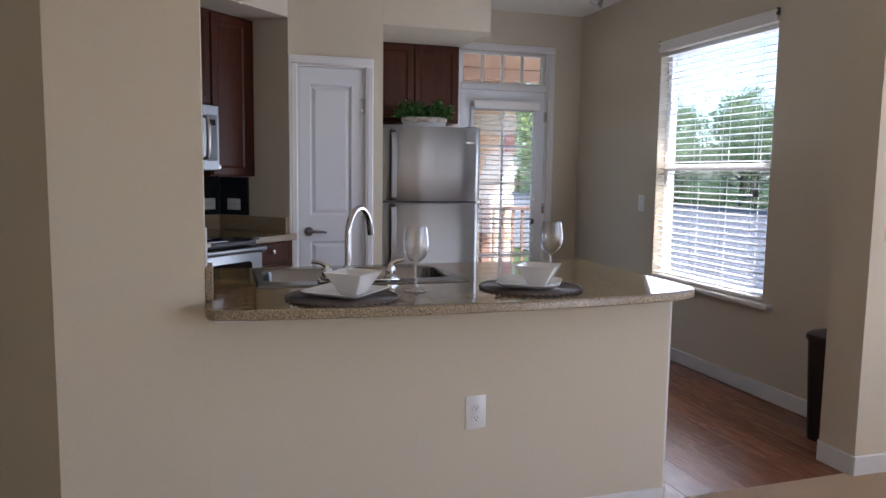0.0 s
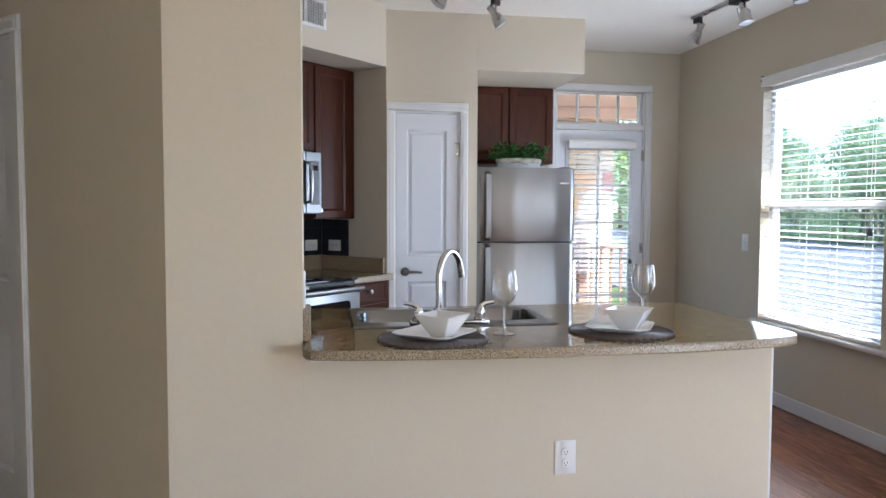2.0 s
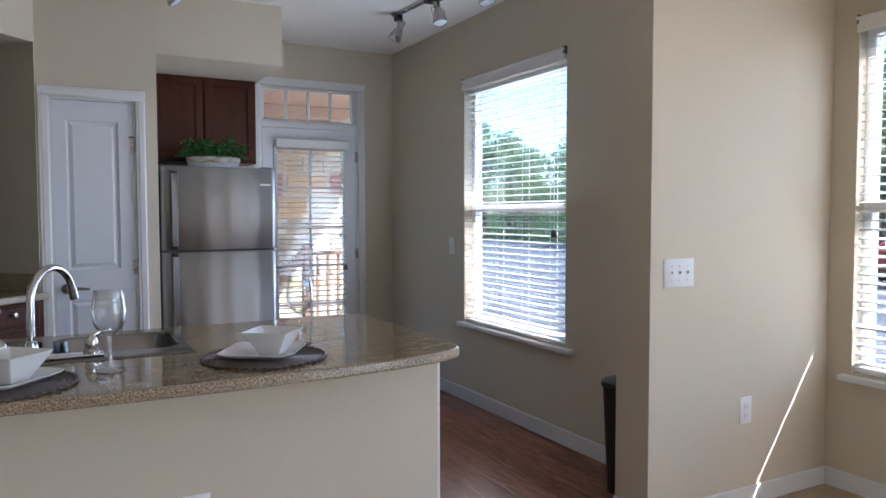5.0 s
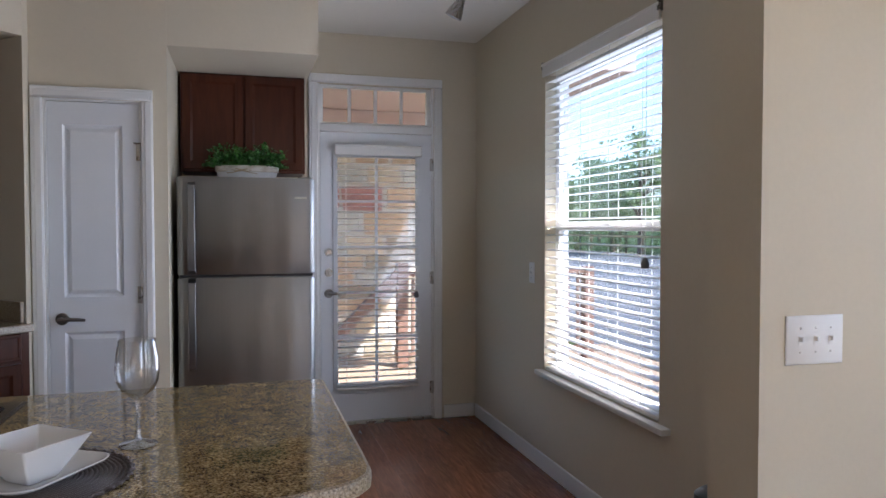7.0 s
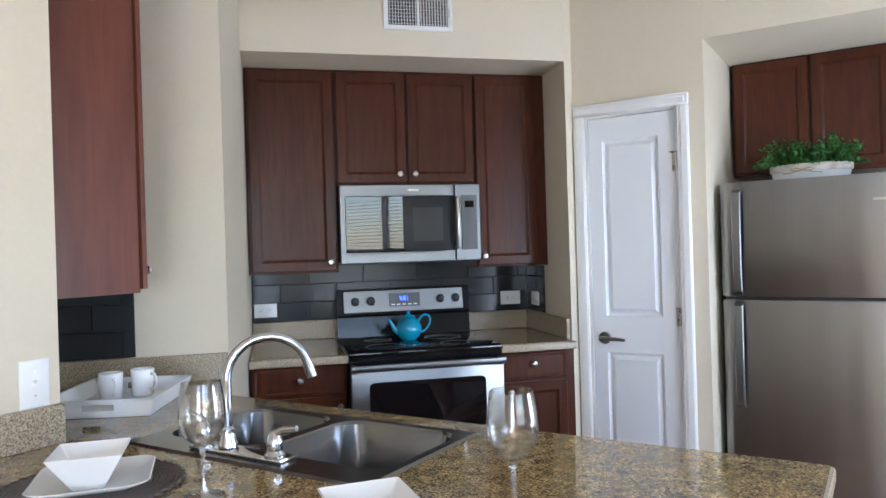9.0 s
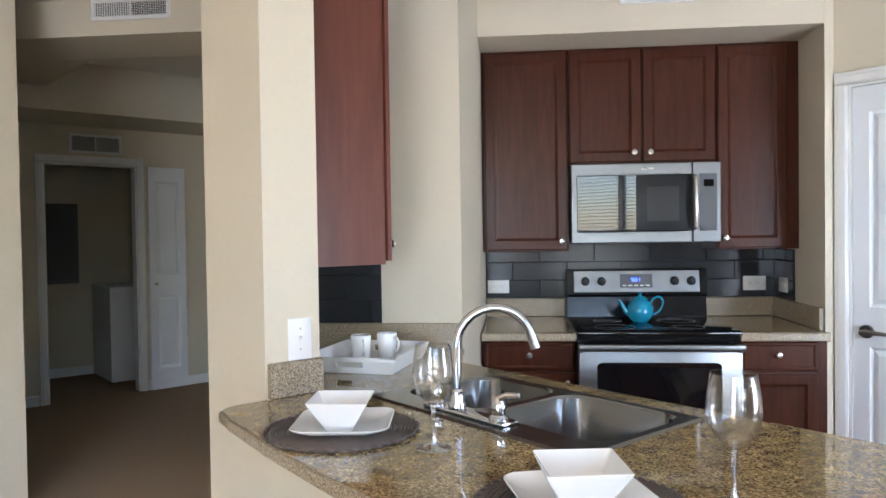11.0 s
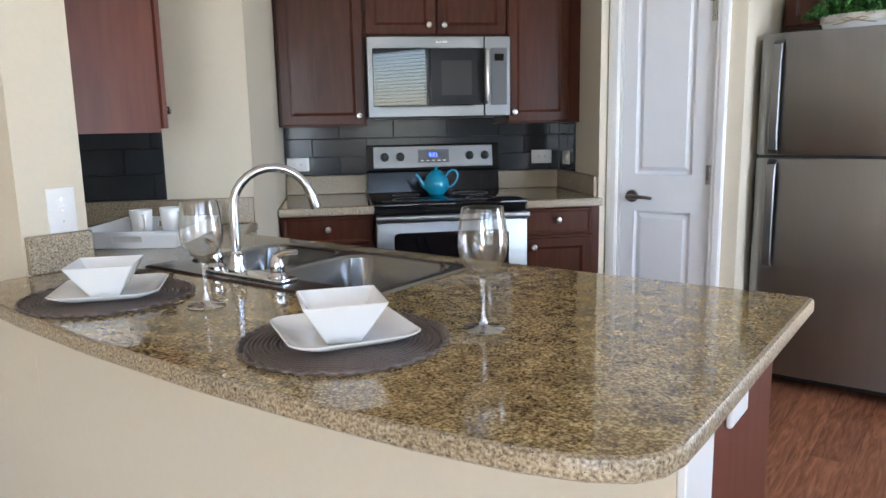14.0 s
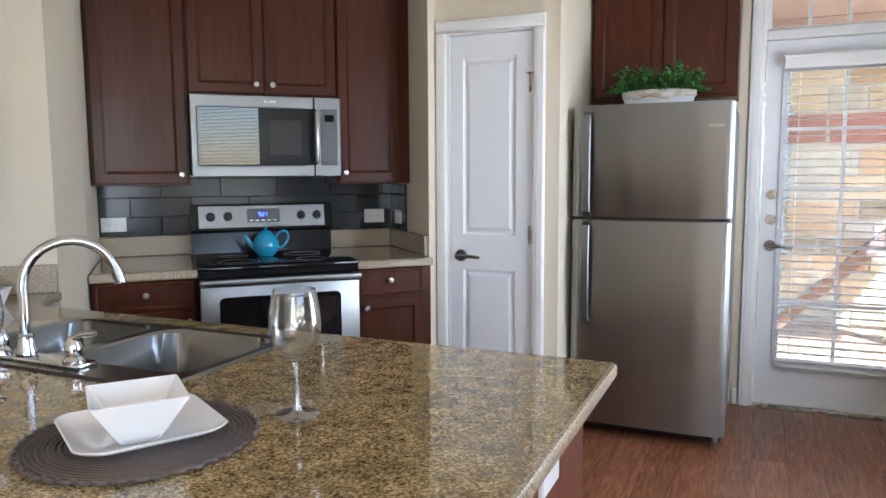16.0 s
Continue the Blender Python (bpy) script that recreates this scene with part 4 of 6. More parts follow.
# ---------- wall tiles ----------
def tiles(name, m, u0, u1, z0, z1, v, tw, th, label, shift=0.5):
    g = 0.0012
    back = part(name, boxm(u0, u1, v - 0.003, v - 0.0005, z0, z1), GROUT)
    back.matrix_basis = m
    tagged(back, label, "wall tiles", "", "structure")
    cache = {}
    row, z = 0, z0
    while z < z1 - 0.01:
        zt = min(z + th, z1)
        u = u0 - (shift * tw if row % 2 else 0)
        while u < u1 - 1e-4:
            a, b = max(u, u0), min(u + tw, u1)
            if b - a > 0.012:
                key = (round(b - a, 4), round(zt - z, 4))
                if key not in cache:
                    bm = bmesh.new()
                    rings_loft(bm, [rect(g, key[0] - g, g, key[1] - g, 0.004), rect(g, key[0] - g, g, key[1] - g, -0.002), rect(g, key[0] - g, g, key[1] - g, -0.004, 0.002)])
                    cache[key] = mesh_of(bm, "tile", TILE, False)
                share("tile", cache[key], back, pose(a, v - 0.0075, z, random.uniform(-0.25, 0.25), 0, random.uniform(-0.3, 0.3)))
            u += tw
        z += th
        row += 1


tiles("wall_tiles_stove", D45, 2.803, 4.362, 1.018, 1.318, 3.67, 0.300, 0.100, "dark grey glass subway tile backsplash")
tiles("wall_tiles_sink", D45, 2.07, 2.412, 1.018, 1.278, 2.555, 0.300, 0.100, "dark grey glass subway tile backsplash", 0.35)
tiles("wall_tiles_end", D45 @ pose(4.372, 0, 0, 0, 0, -90), -3.660, -3.40, 1.018, 1.278, 0.0, 0.300, 0.100, "dark grey glass subway tile on the alcove end")


# ---------- appliances ----------
def kitchen_range():
    r = thing("kitchen_range", D45 @ pose(3.245, 2.96, 0) @ Matrix.Diagonal((0.959, 1.0, 1.0, 1.0)), "stainless steel and black electric range with a glass top", "stove")
    W = 0.762
    bm = bmesh.new()
    box(bm, 0, W, 0.02, 0.66, 0.03, 0.905, 0.003)
    part("body", bm, BLACKEN, r, "black enamel range body")
    bm = bmesh.new()
    box(bm, -0.004, W + 0.004, -0.006, 0.60, 0.905, 0.924, 0.006, 2)
    ct = part("cooktop", bm, BLACKGL, r, "black ceramic glass cooktop")
    for x, y, rr in ((0.20, 0.16, 0.10), (0.56, 0.16, 0.075), (0.20, 0.43, 0.075), (0.56, 0.43, 0.10)):
        bm = bmesh.new()
        lathe(bm, [(rr, 0), (rr, 0.0006), (rr - 0.004, 0.0006), (rr - 0.004, 0)], 40, Matrix.Translation((x, y, 0.9242)))
        part("burner_ring", bm, GREYPL, ct)
    # oven door
    bm = bmesh.new()
    box(bm, 0.004, W - 0.004, -0.03, 0.018, 0.24, 0.838, 0.005, 2)
    dr = part("oven_door", bm, STEELH, r, "stainless steel oven door")
    bm = bmesh.new()
    lp = [[(p[0] + W / 2 - 0.005, y, p[1] * 0.75 + 0.572) for p in rsq(h, 0.03, 0)] for h, y in ((0.288, -0.0295), (0.286, -0.0335), (0.274, -0.0320))]
    rings_loft(bm, lp)
    part("oven_window", bm, BLACKGL, dr, "black oven window")
    bm = bmesh.new()
    box(bm, 0.0, W, -0.072, -0.052, 0.846, 0.874, 0.008, 3)
    box(bm, 0.004, 0.030, -0.054, 0.0, 0.836, 0.870, 0.004)
    box(bm, W - 0.030, W - 0.004, -0.054, 0.0, 0.836, 0.870, 0.004)
    part("oven_handle", bm, STEELH, dr, "full-width stainless bar handle")
    bm = bmesh.new()
    box(bm, 0.004, W - 0.004, -0.026, 0.018, 0.05, 0.228, 0.005, 2)
    part("drawer", bm, STEELH, r)
    # backguard
    bm = bmesh.new()
    rings_loft(bm, [[(0, 0.585, 0.924), (W, 0.585, 0.924), (W, 0.66, 0.924), (0, 0.66, 0.924)], [(0, 0.600, 1.03), (W, 0.600, 1.03), (W, 0.66, 1.03), (0, 0.66, 1.03)],
                    [(0, 0.582, 1.045), (W, 0.582, 1.045), (W, 0.66, 1.045), (0, 0.66, 1.045)], [(0, 0.605, 1.180), (W, 0.605, 1.180), (W, 0.66, 1.180), (0, 0.66, 1.180)]])
    bg = part("backguard", bm, BLACKEN, r, "black backguard")
    PM = pose(0, 0.5815, 1.045, -9.7, 0, 0)
    bm = bmesh.new()
    box(bm, 0.036, W - 0.036, -0.004, 0.002, 0.010, 0.128, 0.003)
    pn = part("control_panel", bm, STEELH, bg, "stainless control panel")
    pn.matrix_basis = PM
    bm = bmesh.new()
    box(bm, 0.292, 0.470, -0.007, -0.003, 0.036, 0.108, 0.002)
    ds = part("display", bm, GREYPL, bg, "dark display panel")
    ds.matrix_basis = PM
    # clock digits 5:21 as segment bars
    bm = bmesh.new()
    seg = {"5": "acdfg", "2": "abdeg", "1": "bc"}
    x = 0.356
    for ch in "5:21":
        if ch == ":":
            for z in (0.074, 0.084):
                box(bm, x, x + 0.002, -0.0082, -0.0072, z, z + 0.002)
            x += 0.006
            continue
        w, h = 0.010, 0.020
        z0 = 0.069
        lay = {"a": (0, w, h - .002, h), "d": (0, w, 0, .002), "g": (0, w, h / 2 - .001, h / 2 + .001), "f": (0, .002, h / 2, h), "e": (0, .002, 0, h / 2), "b": (w - .002, w, h / 2, h), "c": (w - .002, w, 0, h / 2)}
        for s in seg[ch]:
            a = lay[s]
            box(bm, x + a[0], x + a[1], -0.0082, -0.0072, z0 + a[2], z0 + a[3])
        x += 0.014
    dg = part("clock_digits", bm, CLOCK, bg, "glowing blue clock digits")
    dg.matrix_basis = PM
    bm = bmesh.new()
    for i in range(5):
        box(bm, 0.305 + i * 0.032, 0.325 + i * 0.032, -0.0078, -0.0068, 0.044, 0.050)
    bt = part("button_row", bm, WHITEPL, bg)
    bt.matrix_basis = PM
    for x in (0.100, 0.190, 0.590, 0.680):
        bm = bmesh.new()
        lathe(bm, [(0.024, 0), (0.024, 0.004), (0.019, 0.007), (0.018, 0.024), (0.015, 0.027), (0, 0.027)], 20, PM @ Matrix.Translation((x, -0.004, 0.070)) @ pose(0, 0, 0, 90))
        k = bmesh.new()
        box(k, x - 0.004, x + 0.004, -0.037, -0.022, 0.054, 0.086, 0.002)
        for v in k.verts:
            v.co = PM @ v.co
        me = mesh_of(k, "tmp", BLACKPL)
        bm.from_mesh(me)
        part("control_knob", bm, BLACKPL, bg, "black round control knob")


kitchen_range()


def microwave():
    W, H = 0.756, 0.418
    r = thing("microwave", D45 @ pose(3.247, 3.27, 1.321) @ Matrix.Diagonal((0.967, 1.0, 0.958, 1.0)), "stainless over-the-range microwave with a dark door", "microwave")
    bm = bmesh.new()
    box(bm, 0, W, 0.02, 0.398, 0.012, H, 0.003)
    part("body", bm, BLACKPL, r)
    bm = bmesh.new()
    box(bm, 0.03, W - 0.03, 0.03, 0.36, 0.0, 0.012)
    part("vent_grille", bm, BLACKPL, r)
    bm = bmesh.new()
    framed(bm, 0.002, 0.612, 0.004, H - 0.002, 0.0, 0.02, 0.055, 0.006)
    dr = part("door", bm, STEELH, r, "stainless door frame")
    bm = bmesh.new()
    box(bm, 0.030, 0.612, -0.003, 0.004, 0.062, H - 0.062, 0.003)
    wn_ = part("door_window", bm, BLACKGL, dr, "dark glass door window")
    # added low-gloss sheet: the mirrored window stops at its left edge
    bm = bmesh.new()
    rings_loft(bm, [rect(0.330, 0.6095, 0.066, H - 0.066, -0.0031), rect(0.330, 0.6095, 0.066, H - 0.066, -0.0036, 0.002)])
    part("dull_sheet", bm, DULLGLASS, wn_, "added dull dark sheet that ends the window reflection on the door glass")
    bm = bmesh.new()
    rings_loft(bm, [rect(0.385, 0.545, 0.115, H - 0.125, -0.0037), rect(0.385, 0.545, 0.115, H - 0.125, -0.0041, 0.002)])
    part("view_area", bm, VIEWAREA, wn_, "dark grey viewing area")
    bm = bmesh.new()
    tube(bm, [(0.620, -0.004, 0.075), (0.620, -0.034, 0.085), (0.620, -0.042, 0.13), (0.620, -0.044, H / 2), (0.620, -0.042, H - 0.13), (0.620, -0.034, H - 0.085), (0.620, -0.004, H - 0.075)], [0.011, 0.012, 0.014, 0.015, 0.014, 0.012, 0.011], 12)
    part("handle", bm, STEEL, dr, "curved stainless handle")
    bm = bmesh.new()
    box(bm, 0.6135, W - 0.002, 0.0, 0.02, 0.004, H - 0.002, 0.004)
    cp = part("control_column", bm, STEELH, r)
    bm = bmesh.new()
    box(bm, 0.648, W - 0.022, -0.003, 0.004, 0.062, H - 0.062, 0.002)
    part("keypad", bm, GREYPL, cp, "dark grey keypad")
    bm = bmesh.new()
    box(bm, 0.668, W - 0.04, -0.0042, -0.0028, 0.290, 0.325, 0.001)
    part("display", bm, BLACKGL, cp)
    bm = bmesh.new()
    box(bm, 0.36, 0.42, -0.0012, 0.0005, H - 0.036, H - 0.026)
    part("badge", bm, NICKEL, dr)


microwave()


def fridge():
    f = thing("refrigerator", pose(1.615, 5.48, 0), "stainless steel top-freezer refrigerator", "refrigerator")
    W = 0.745
    bm = bmesh.new()
    box(bm, 0.004, W - 0.004, 0.075, 0.72, 0.090, 1.648, 0.006, 2)
    part("body", bm, GREYPL, f, "dark grey cabinet sides")
    part("base_grille", boxm(0.02, W - 0.02, 0.13, 0.16, 0.012, 0.089), BLACKPL, f)
    for x in (0.04, W - 0.04):
        part("foot", cylm((x, 0.045, 0.0), (x, 0.045, 0.0715), 0.014, seg=12), NICKEL, f)
    for nm, z0, z1 in (("freezer_door", 1.119, 1.662), ("fridge_door", 0.072, 1.103)):
        bm = bmesh.new()
        n = 40
        loops = []
        for z, ins in ((z0, 0.006), (z0 + 0.006, 0.0), (z1 - 0.006, 0.0), (z1, 0.006)):
            lp = [(ins, 0.068, z)]
            for i in range(n + 1):
                t = i / n
                x = ins + t * (W - 2 * ins)
                e = min(t, 1 - t)
                y = 0.007 * (2 * t - 1) ** 2 + 0.0007 * math.sin(13 * t + 0.6) + 0.0005 * math.sin(29 * t) + (0.012 * (1 - e / 0.025) ** 2 if e < 0.025 else 0) + ins * 0.6
                lp.append((x, y, z))
            lp.append((W - ins, 0.068, z))
            loops.append(lp)
        rings_loft(bm, loops)
        dr = part(nm, bm, STEELV, f, "brushed stainless door")
        a, b = (z0 + 0.006, 1.632) if z0 > 1 else (0.59, z1 - 0.005)
        bm = bmesh.new()
        x = 0.077
        pts = [(x, 0.012, a), (x, -0.030, a + 0.02), (x, -0.040, a + 0.08), (x, -0.042, (a + b) / 2), (x, -0.040, b - 0.08), (x, -0.030, b - 0.02), (x, 0.012, b)]
        rows = []
        for p in pts:
            rows.append([(p[0] - 0.020, p[1] + 0.010, p[2]), (p[0] - 0.020, p[1] - 0.002, p[2]), (p[0] - 0.016, p[1] - 0.006, p[2]), (p[0] + 0.016, p[1] - 0.006, p[2]), (p[0] + 0.020, p[1] - 0.002, p[2]), (p[0] + 0.020, p[1] + 0.010, p[2])])
        rings_loft(bm, rows)
        part("handle", bm, STEELH, dr, "satin steel bar handle")
        if z0 > 1:
            bm = bmesh.new()
            box(bm, 0.632, 0.700, 0.0005, 0.0045, 1.545, 1.556)
            part("badge", bm, NICKEL, dr)
    part("hinge_cover", boxm(W - 0.09, W - 0.01, 0.06, 0.14, 1.649, 1.672, bevel=0.005), GREYPL, f)
    part("seam_gasket", boxm(0.012, W - 0.012, 0.03, 0.07, 1.104, 1.118), BLACKPL, f)


fridge()


# ---------- sink ----------
def bowl(bm, x0, x1, y0, y1, ztop, zbot, r=0.07):
    """A rounded sink bowl: lofted rounded rectangles, open at the top."""
    def rr(ins, z, rad):
        out = []
        for cx, cy, a0 in ((x1 - ins - rad, y0 + ins + rad, -90), (x1 - ins - rad, y1 - ins - rad, 0), (x0 + ins + rad, y1 - ins - rad, 90), (x0 + ins + rad, y0 + ins + rad, 180)):
            for i in range(6):
                a = radians(a0 + 90 * i / 5)
                out.append((cx + rad * math.cos(a), cy + rad * math.sin(a), z))
        return out
    rings_loft(bm, [rr(0, ztop, r), rr(0.006, ztop - 0.008, r), rr(0.014, zbot + 0.05, r), rr(0.022, zbot + 0.02, r), rr(0.05, zbot, r * 0.7)], close_first=False)
    return rr(0, ztop, r)


def sink():
    s = thing("sink", pose(0, 0, 0), "double-bowl stainless steel drop-in sink in the granite worktop", "sink")
    zr = CT + 0.006
    bm = bmesh.new()
    xm = 0.985
    bowls = [(SX0 + 0.030, xm - 0.015, SY0 + 0.095, SY1 - 0.030), (xm + 0.015, SX1 - 0.030, SY0 + 0.095, SY1 - 0.030)]
    loops = [bowl(bm, a[0], a[1], a[2], a[3], zr, zr - 0.19) for a in bowls]
    bm.verts.ensure_lookup_table()
    bmesh.ops.remove_doubles(bm, verts=bm.verts, dist=1e-5)
    # deck
    outer = [(SX0, SY0), (SX1, SY0), (SX1, SY1), (SX0, SY1)]
    ov = [bm.verts.new((x, y, zr)) for x, y in offset_loop(outer, 0.008)]
    lo = [bm.verts.new((x, y, CT + 0.0006)) for x, y in outer]
    edges = [bm.edges.new((ov[i], ov[(i + 1) % 4])) for i in range(4)]
    for i in range(4):
        bm.faces.new((lo[i], lo[(i + 1) % 4], ov[(i + 1) % 4], ov[i]))
    edges += [e for e in bm.edges if e.is_boundary and e not in edges and all(abs(v.co.z - zr) < 1e-4 for v in e.verts)]
    bmesh.ops.triangle_fill(bm, edges=list(set(edges)), use_beauty=True)
    flat_top(part("basin", bm, SINKM, s))
    for a in bowls:
        bm = bmesh.new()
        lathe(bm, [(0.044, 0.002), (0.040, 0.005), (0.030, 0.001), (0, 0.0)], 20, Matrix.Translation(((a[0] + a[1]) / 2, (a[2] + a[3]) / 2 + 0.03, zr - 0.189)))
        part("drain", bm, CHROME, s, "chrome drain")
    return zr


ZR = sink()


def faucet():
    # deck plate along the front of the sink, spout toward the kitchen
    X, Y = 0.946, SY0 + 0.058
    f = thing("faucet", pose(X, Y, ZR), "chrome gooseneck faucet with two lever handles", "faucet")
    bm = bmesh.new()
    box(bm, -0.110, 0.195, -0.028, 0.028, 0.0005, 0.010, 0.004, 2)
    part("deck_plate", bm, CHROME, f)
    bm = bmesh.new()
    lathe(bm, [(0.024, 0.012), (0.024, 0.02), (0.019, 0.03), (0.019, 0.055), (0.0135, 0.060), (0, 0.060)], 20)
    part("spout_base", bm, CHROME, f)
    bm = bmesh.new()
    pts = [(0, 0, 0.05), (0, 0, 0.11), (0, 0.0, 0.168)]
    for i in range(1, 13):
        a = radians(180 - 13.6 * i)
        pts.append((0.0, 0.100 + 0.100 * math.cos(a), 0.168 + 0.100 * math.sin(a)))
    pts.append((0.0, 0.2035, 0.172))
    pts = [(p[1] * 0.58, p[1] * 0.81, p[2]) for p in pts]
    tube(bm, pts, 0.0115, 14)
    part("spout", bm, CHROME, f)
    bm = bmesh.new()
    a, b = Vector(pts[-2]), Vector(pts[-1])
    cyl(bm, a, b + (b - a).normalized() * 0.012, 0.0135, 0.0135, 14)
    part("aerator", bm, CHROME, f)
    for sx, x in ((-1, -0.078), (1, 0.160)):
        bm = bmesh.new()
        lathe(bm, [(0.024, 0.008), (0.024, 0.016), (0.017, 0.024), (0.020, 0.042), (0.014, 0.058), (0.009, 0.066), (0, 0.068)], 18, Matrix.Translation((x, -0.006, 0)))
        tube(bm, [(x, -0.006, 0.060), (x + sx * 0.022, 0.0, 0.072), (x + sx * 0.055, 0.008, 0.076)], [0.010, 0.008, 0.0065], 10)
        part("lever_handle", bm, CHROME, f)


faucet()


# ---------- table settings ----------
def placemat(x, y):
    bm = bmesh.new()
    prof = [(0.0, 0.003)]
    r = 0.006
    while r < 0.186:
        prof += [(r, 0.0018), (r + 0.0025, 0.0050), (r + 0.0055, 0.0052), (r + 0.008, 0.0018)]
        r += 0.0088
    prof += [(0.190, 0.003), (0.190, 0.0006), (0.0, 0.0006)]
    lathe(bm, prof, 72)
    ob = thing("placemat", pose(x, y, CT, 0, 0, random.uniform(0, 40)) @ Matrix.Diagonal((0.955, 0.955, 1.0, 1.0)), "round woven brown vinyl placemat on the granite bar", "placemat", "place settings")
    part("mat_disc", bm, MATBROWN, ob)
    bm = bmesh.new()
    n = 352
    pts = []
    for i in range(n + 1):
        a = 2 * math.pi * i / n
        rr = 0.190 + 0.0030 * math.sin(a * 44)
        pts.append((rr * math.cos(a), rr * math.sin(a), 0.0050 + 0.0016 * math.cos(a * 44)))
    tube(bm, pts, 0.0036, 6, False)
    part("braided_edge", bm, MATBROWN, ob)


def plate(x, y, rz):
    """A square plate whose rim sweeps up at the corners."""
    def lift(lp, k):
        return [(p[0], p[1], p[2] + k * max(0.0, (abs(p[0]) * abs(p[1])) ** 0.5 - 0.05)) for p in lp]
    bm = bmesh.new()
    loops = [rsq(0.060, 0.03, 0.0), rsq(0.062, 0.03, 0.004), rsq(0.095, 0.035, 0.008), lift(rsq(0.119, 0.040, 0.014), 0.13), lift(rsq(0.121, 0.040, 0.0165), 0.13), lift(rsq(0.118, 0.040, 0.018), 0.13), lift(rsq(0.100, 0.035, 0.0125), 0.04), rsq(0.070, 0.03, 0.0085), rsq(0.03, 0.02, 0.008)]
    rings_loft(bm, loops)
    ob = part("plate", bm, CERAMIC)
    ob.matrix_basis = pose(x, y, CT + 0.0058, 0, 0, rz) @ Matrix.Diagonal((0.95, 0.95, 0.95, 1.0))
    tagged(ob, "white square ceramic dinner plate on a placemat", "plate", "place settings")


def square_bowl(x, y, rz):
    bm = bmesh.new()
    rings_loft(bm, [rsq(0.029, 0.006, 0.0), rsq(0.031, 0.006, 0.002), rsq(0.069, 0.005, 0.070), rsq(0.0705, 0.005, 0.0735), rsq(0.0685, 0.004, 0.0745), rsq(0.066, 0.004, 0.071), rsq(0.028, 0.005, 0.008), rsq(0.012, 0.004, 0.006)])
    ob = part("square_bowl", bm, CERAMIC)
    ob.matrix_basis = pose(x, y, CT + 0.0145, 0, 0, rz)
    tagged(ob, "white square flared ceramic bowl on a plate", "bowl", "place settings")


def wine_glass(x, y):
    outer = [(0.0, 0.0008), (0.034, 0.0008), (0.0355, 0.002), (0.034, 0.0035), (0.018, 0.006), (0.008, 0.011), (0.0045, 0.022), (0.0036, 0.045), (0.0038, 0.075), (0.006, 0.090), (0.016, 0.098), (0.030, 0.110), (0.038, 0.128), (0.0405, 0.148), (0.039, 0.172), (0.0355, 0.196), (0.0335, 0.208)]
    inner = [(0.0328, 0.2088), (0.0322, 0.208), (0.0342, 0.196), (0.0377, 0.172), (0.0392, 0.148), (0.0367, 0.129), (0.0287, 0.1115), (0.015, 0.1005), (0.0, 0.097)]
    ob = thing("wine_glass", pose(x, y, CT) @ Matrix.Diagonal((1.12, 1.12, 1.09, 1.0)), "clear empty stemmed wine glass on the granite bar", "wine glass", "place settings")
    for nm, prof, m in (("foot", outer[:6] + [(0.0, 0.011)], WINESTEM), ("stem", [(0.0, 0.0112)] + outer[5:10] + [(0.0, 0.090)], WINESTEM), ("bowl", [(0.0, 0.0902)] + outer[9:] + inner, WINE)):
        bm = bmesh.new()
        lathe(bm, prof, 40)
        part(nm, bm, m, ob)


placemat(1.570, 2.766)
placemat(0.877, 2.718)
plate(1.566, 2.768, 60)
plate(0.884, 2.720, 50)
square_bowl(1.590, 2.740, 52)
square_bowl(0.908, 2.698, 48)
wine_glass(1.739, 2.955)
wine_glass(1.143, 2.787)


# ---------- tray and mugs ----------
def serving_tray():
    t = thing("serving_tray", pose(0.184, 3.257, CT, 0, 0, 35.6), "white painted wooden serving tray with cut-out handles", "tray")
    hx, hy, h, fl = 0.150, 0.180, 0.058, 0.020
    bm = bmesh.new()
    box(bm, -hx, hx, -hy, hy, 0.0008, 0.010, 0.002)
    part("tray_base", bm, TRAYM, t)
    for s in (-1, 1):
        bm = bmesh.new()
        rings_loft(bm, [[(s * hx, -hy, 0.004), (s * hx, hy, 0.004), (s * (hx + fl), hy + fl, h), (s * (hx + fl), -hy - fl, h)], [(s * (hx - 0.010), -hy + 0.01, 0.010), (s * (hx - 0.010), hy - 0.01, 0.010), (s * (hx + fl - 0.010), hy + fl - 0.01, h), (s * (hx + fl - 0.010), -hy - fl + 0.01, h)]])
        part("tray_side", bm, TRAYM, t)
    for s in (-1, 1):
        # end board with a slot for the hand
        bm = bmesh.new()

        def pt(x, z, inner):
            k = (z - 0.004) / (h - 0.004)
            return (x * (hx + fl * k) / hx, s * (hy + fl * k - (0.010 if inner else 0.0)), z)
        xs, zs = [-hx, -0.045, 0.045, hx], [0.004, 0.022, 0.042, h]
        for inner in (False, True):
            for i in range(3):
                for j in range(3):
                    if i == 1 and j == 1:
                        continue
                    bm.faces.new([bm.verts.new(pt(x, z, inner)) for x, z in ((xs[i], zs[j]), (xs[i + 1], zs[j]), (xs[i + 1], zs[j + 1]), (xs[i], zs[j + 1]))])
        for (xa, za), (xb, zb) in ((((-hx, h)), ((hx, h))), ((-0.045, 0.022), (0.045, 0.022)), ((0.045, 0.022), (0.045, 0.042)), ((0.045, 0.042), (-0.045, 0.042)), ((-0.045, 0.042), (-0.045, 0.022))):
            bm.faces.new([bm.verts.new(q) for q in (pt(xa, za, False), pt(xb, zb, False), pt(xb, zb, True), pt(xa, za, True))])
        bmesh.ops.remove_doubles(bm, verts=bm.verts, dist=1e-5)
        part("tray_end", bm, TRAYM, t)


serving_tray()


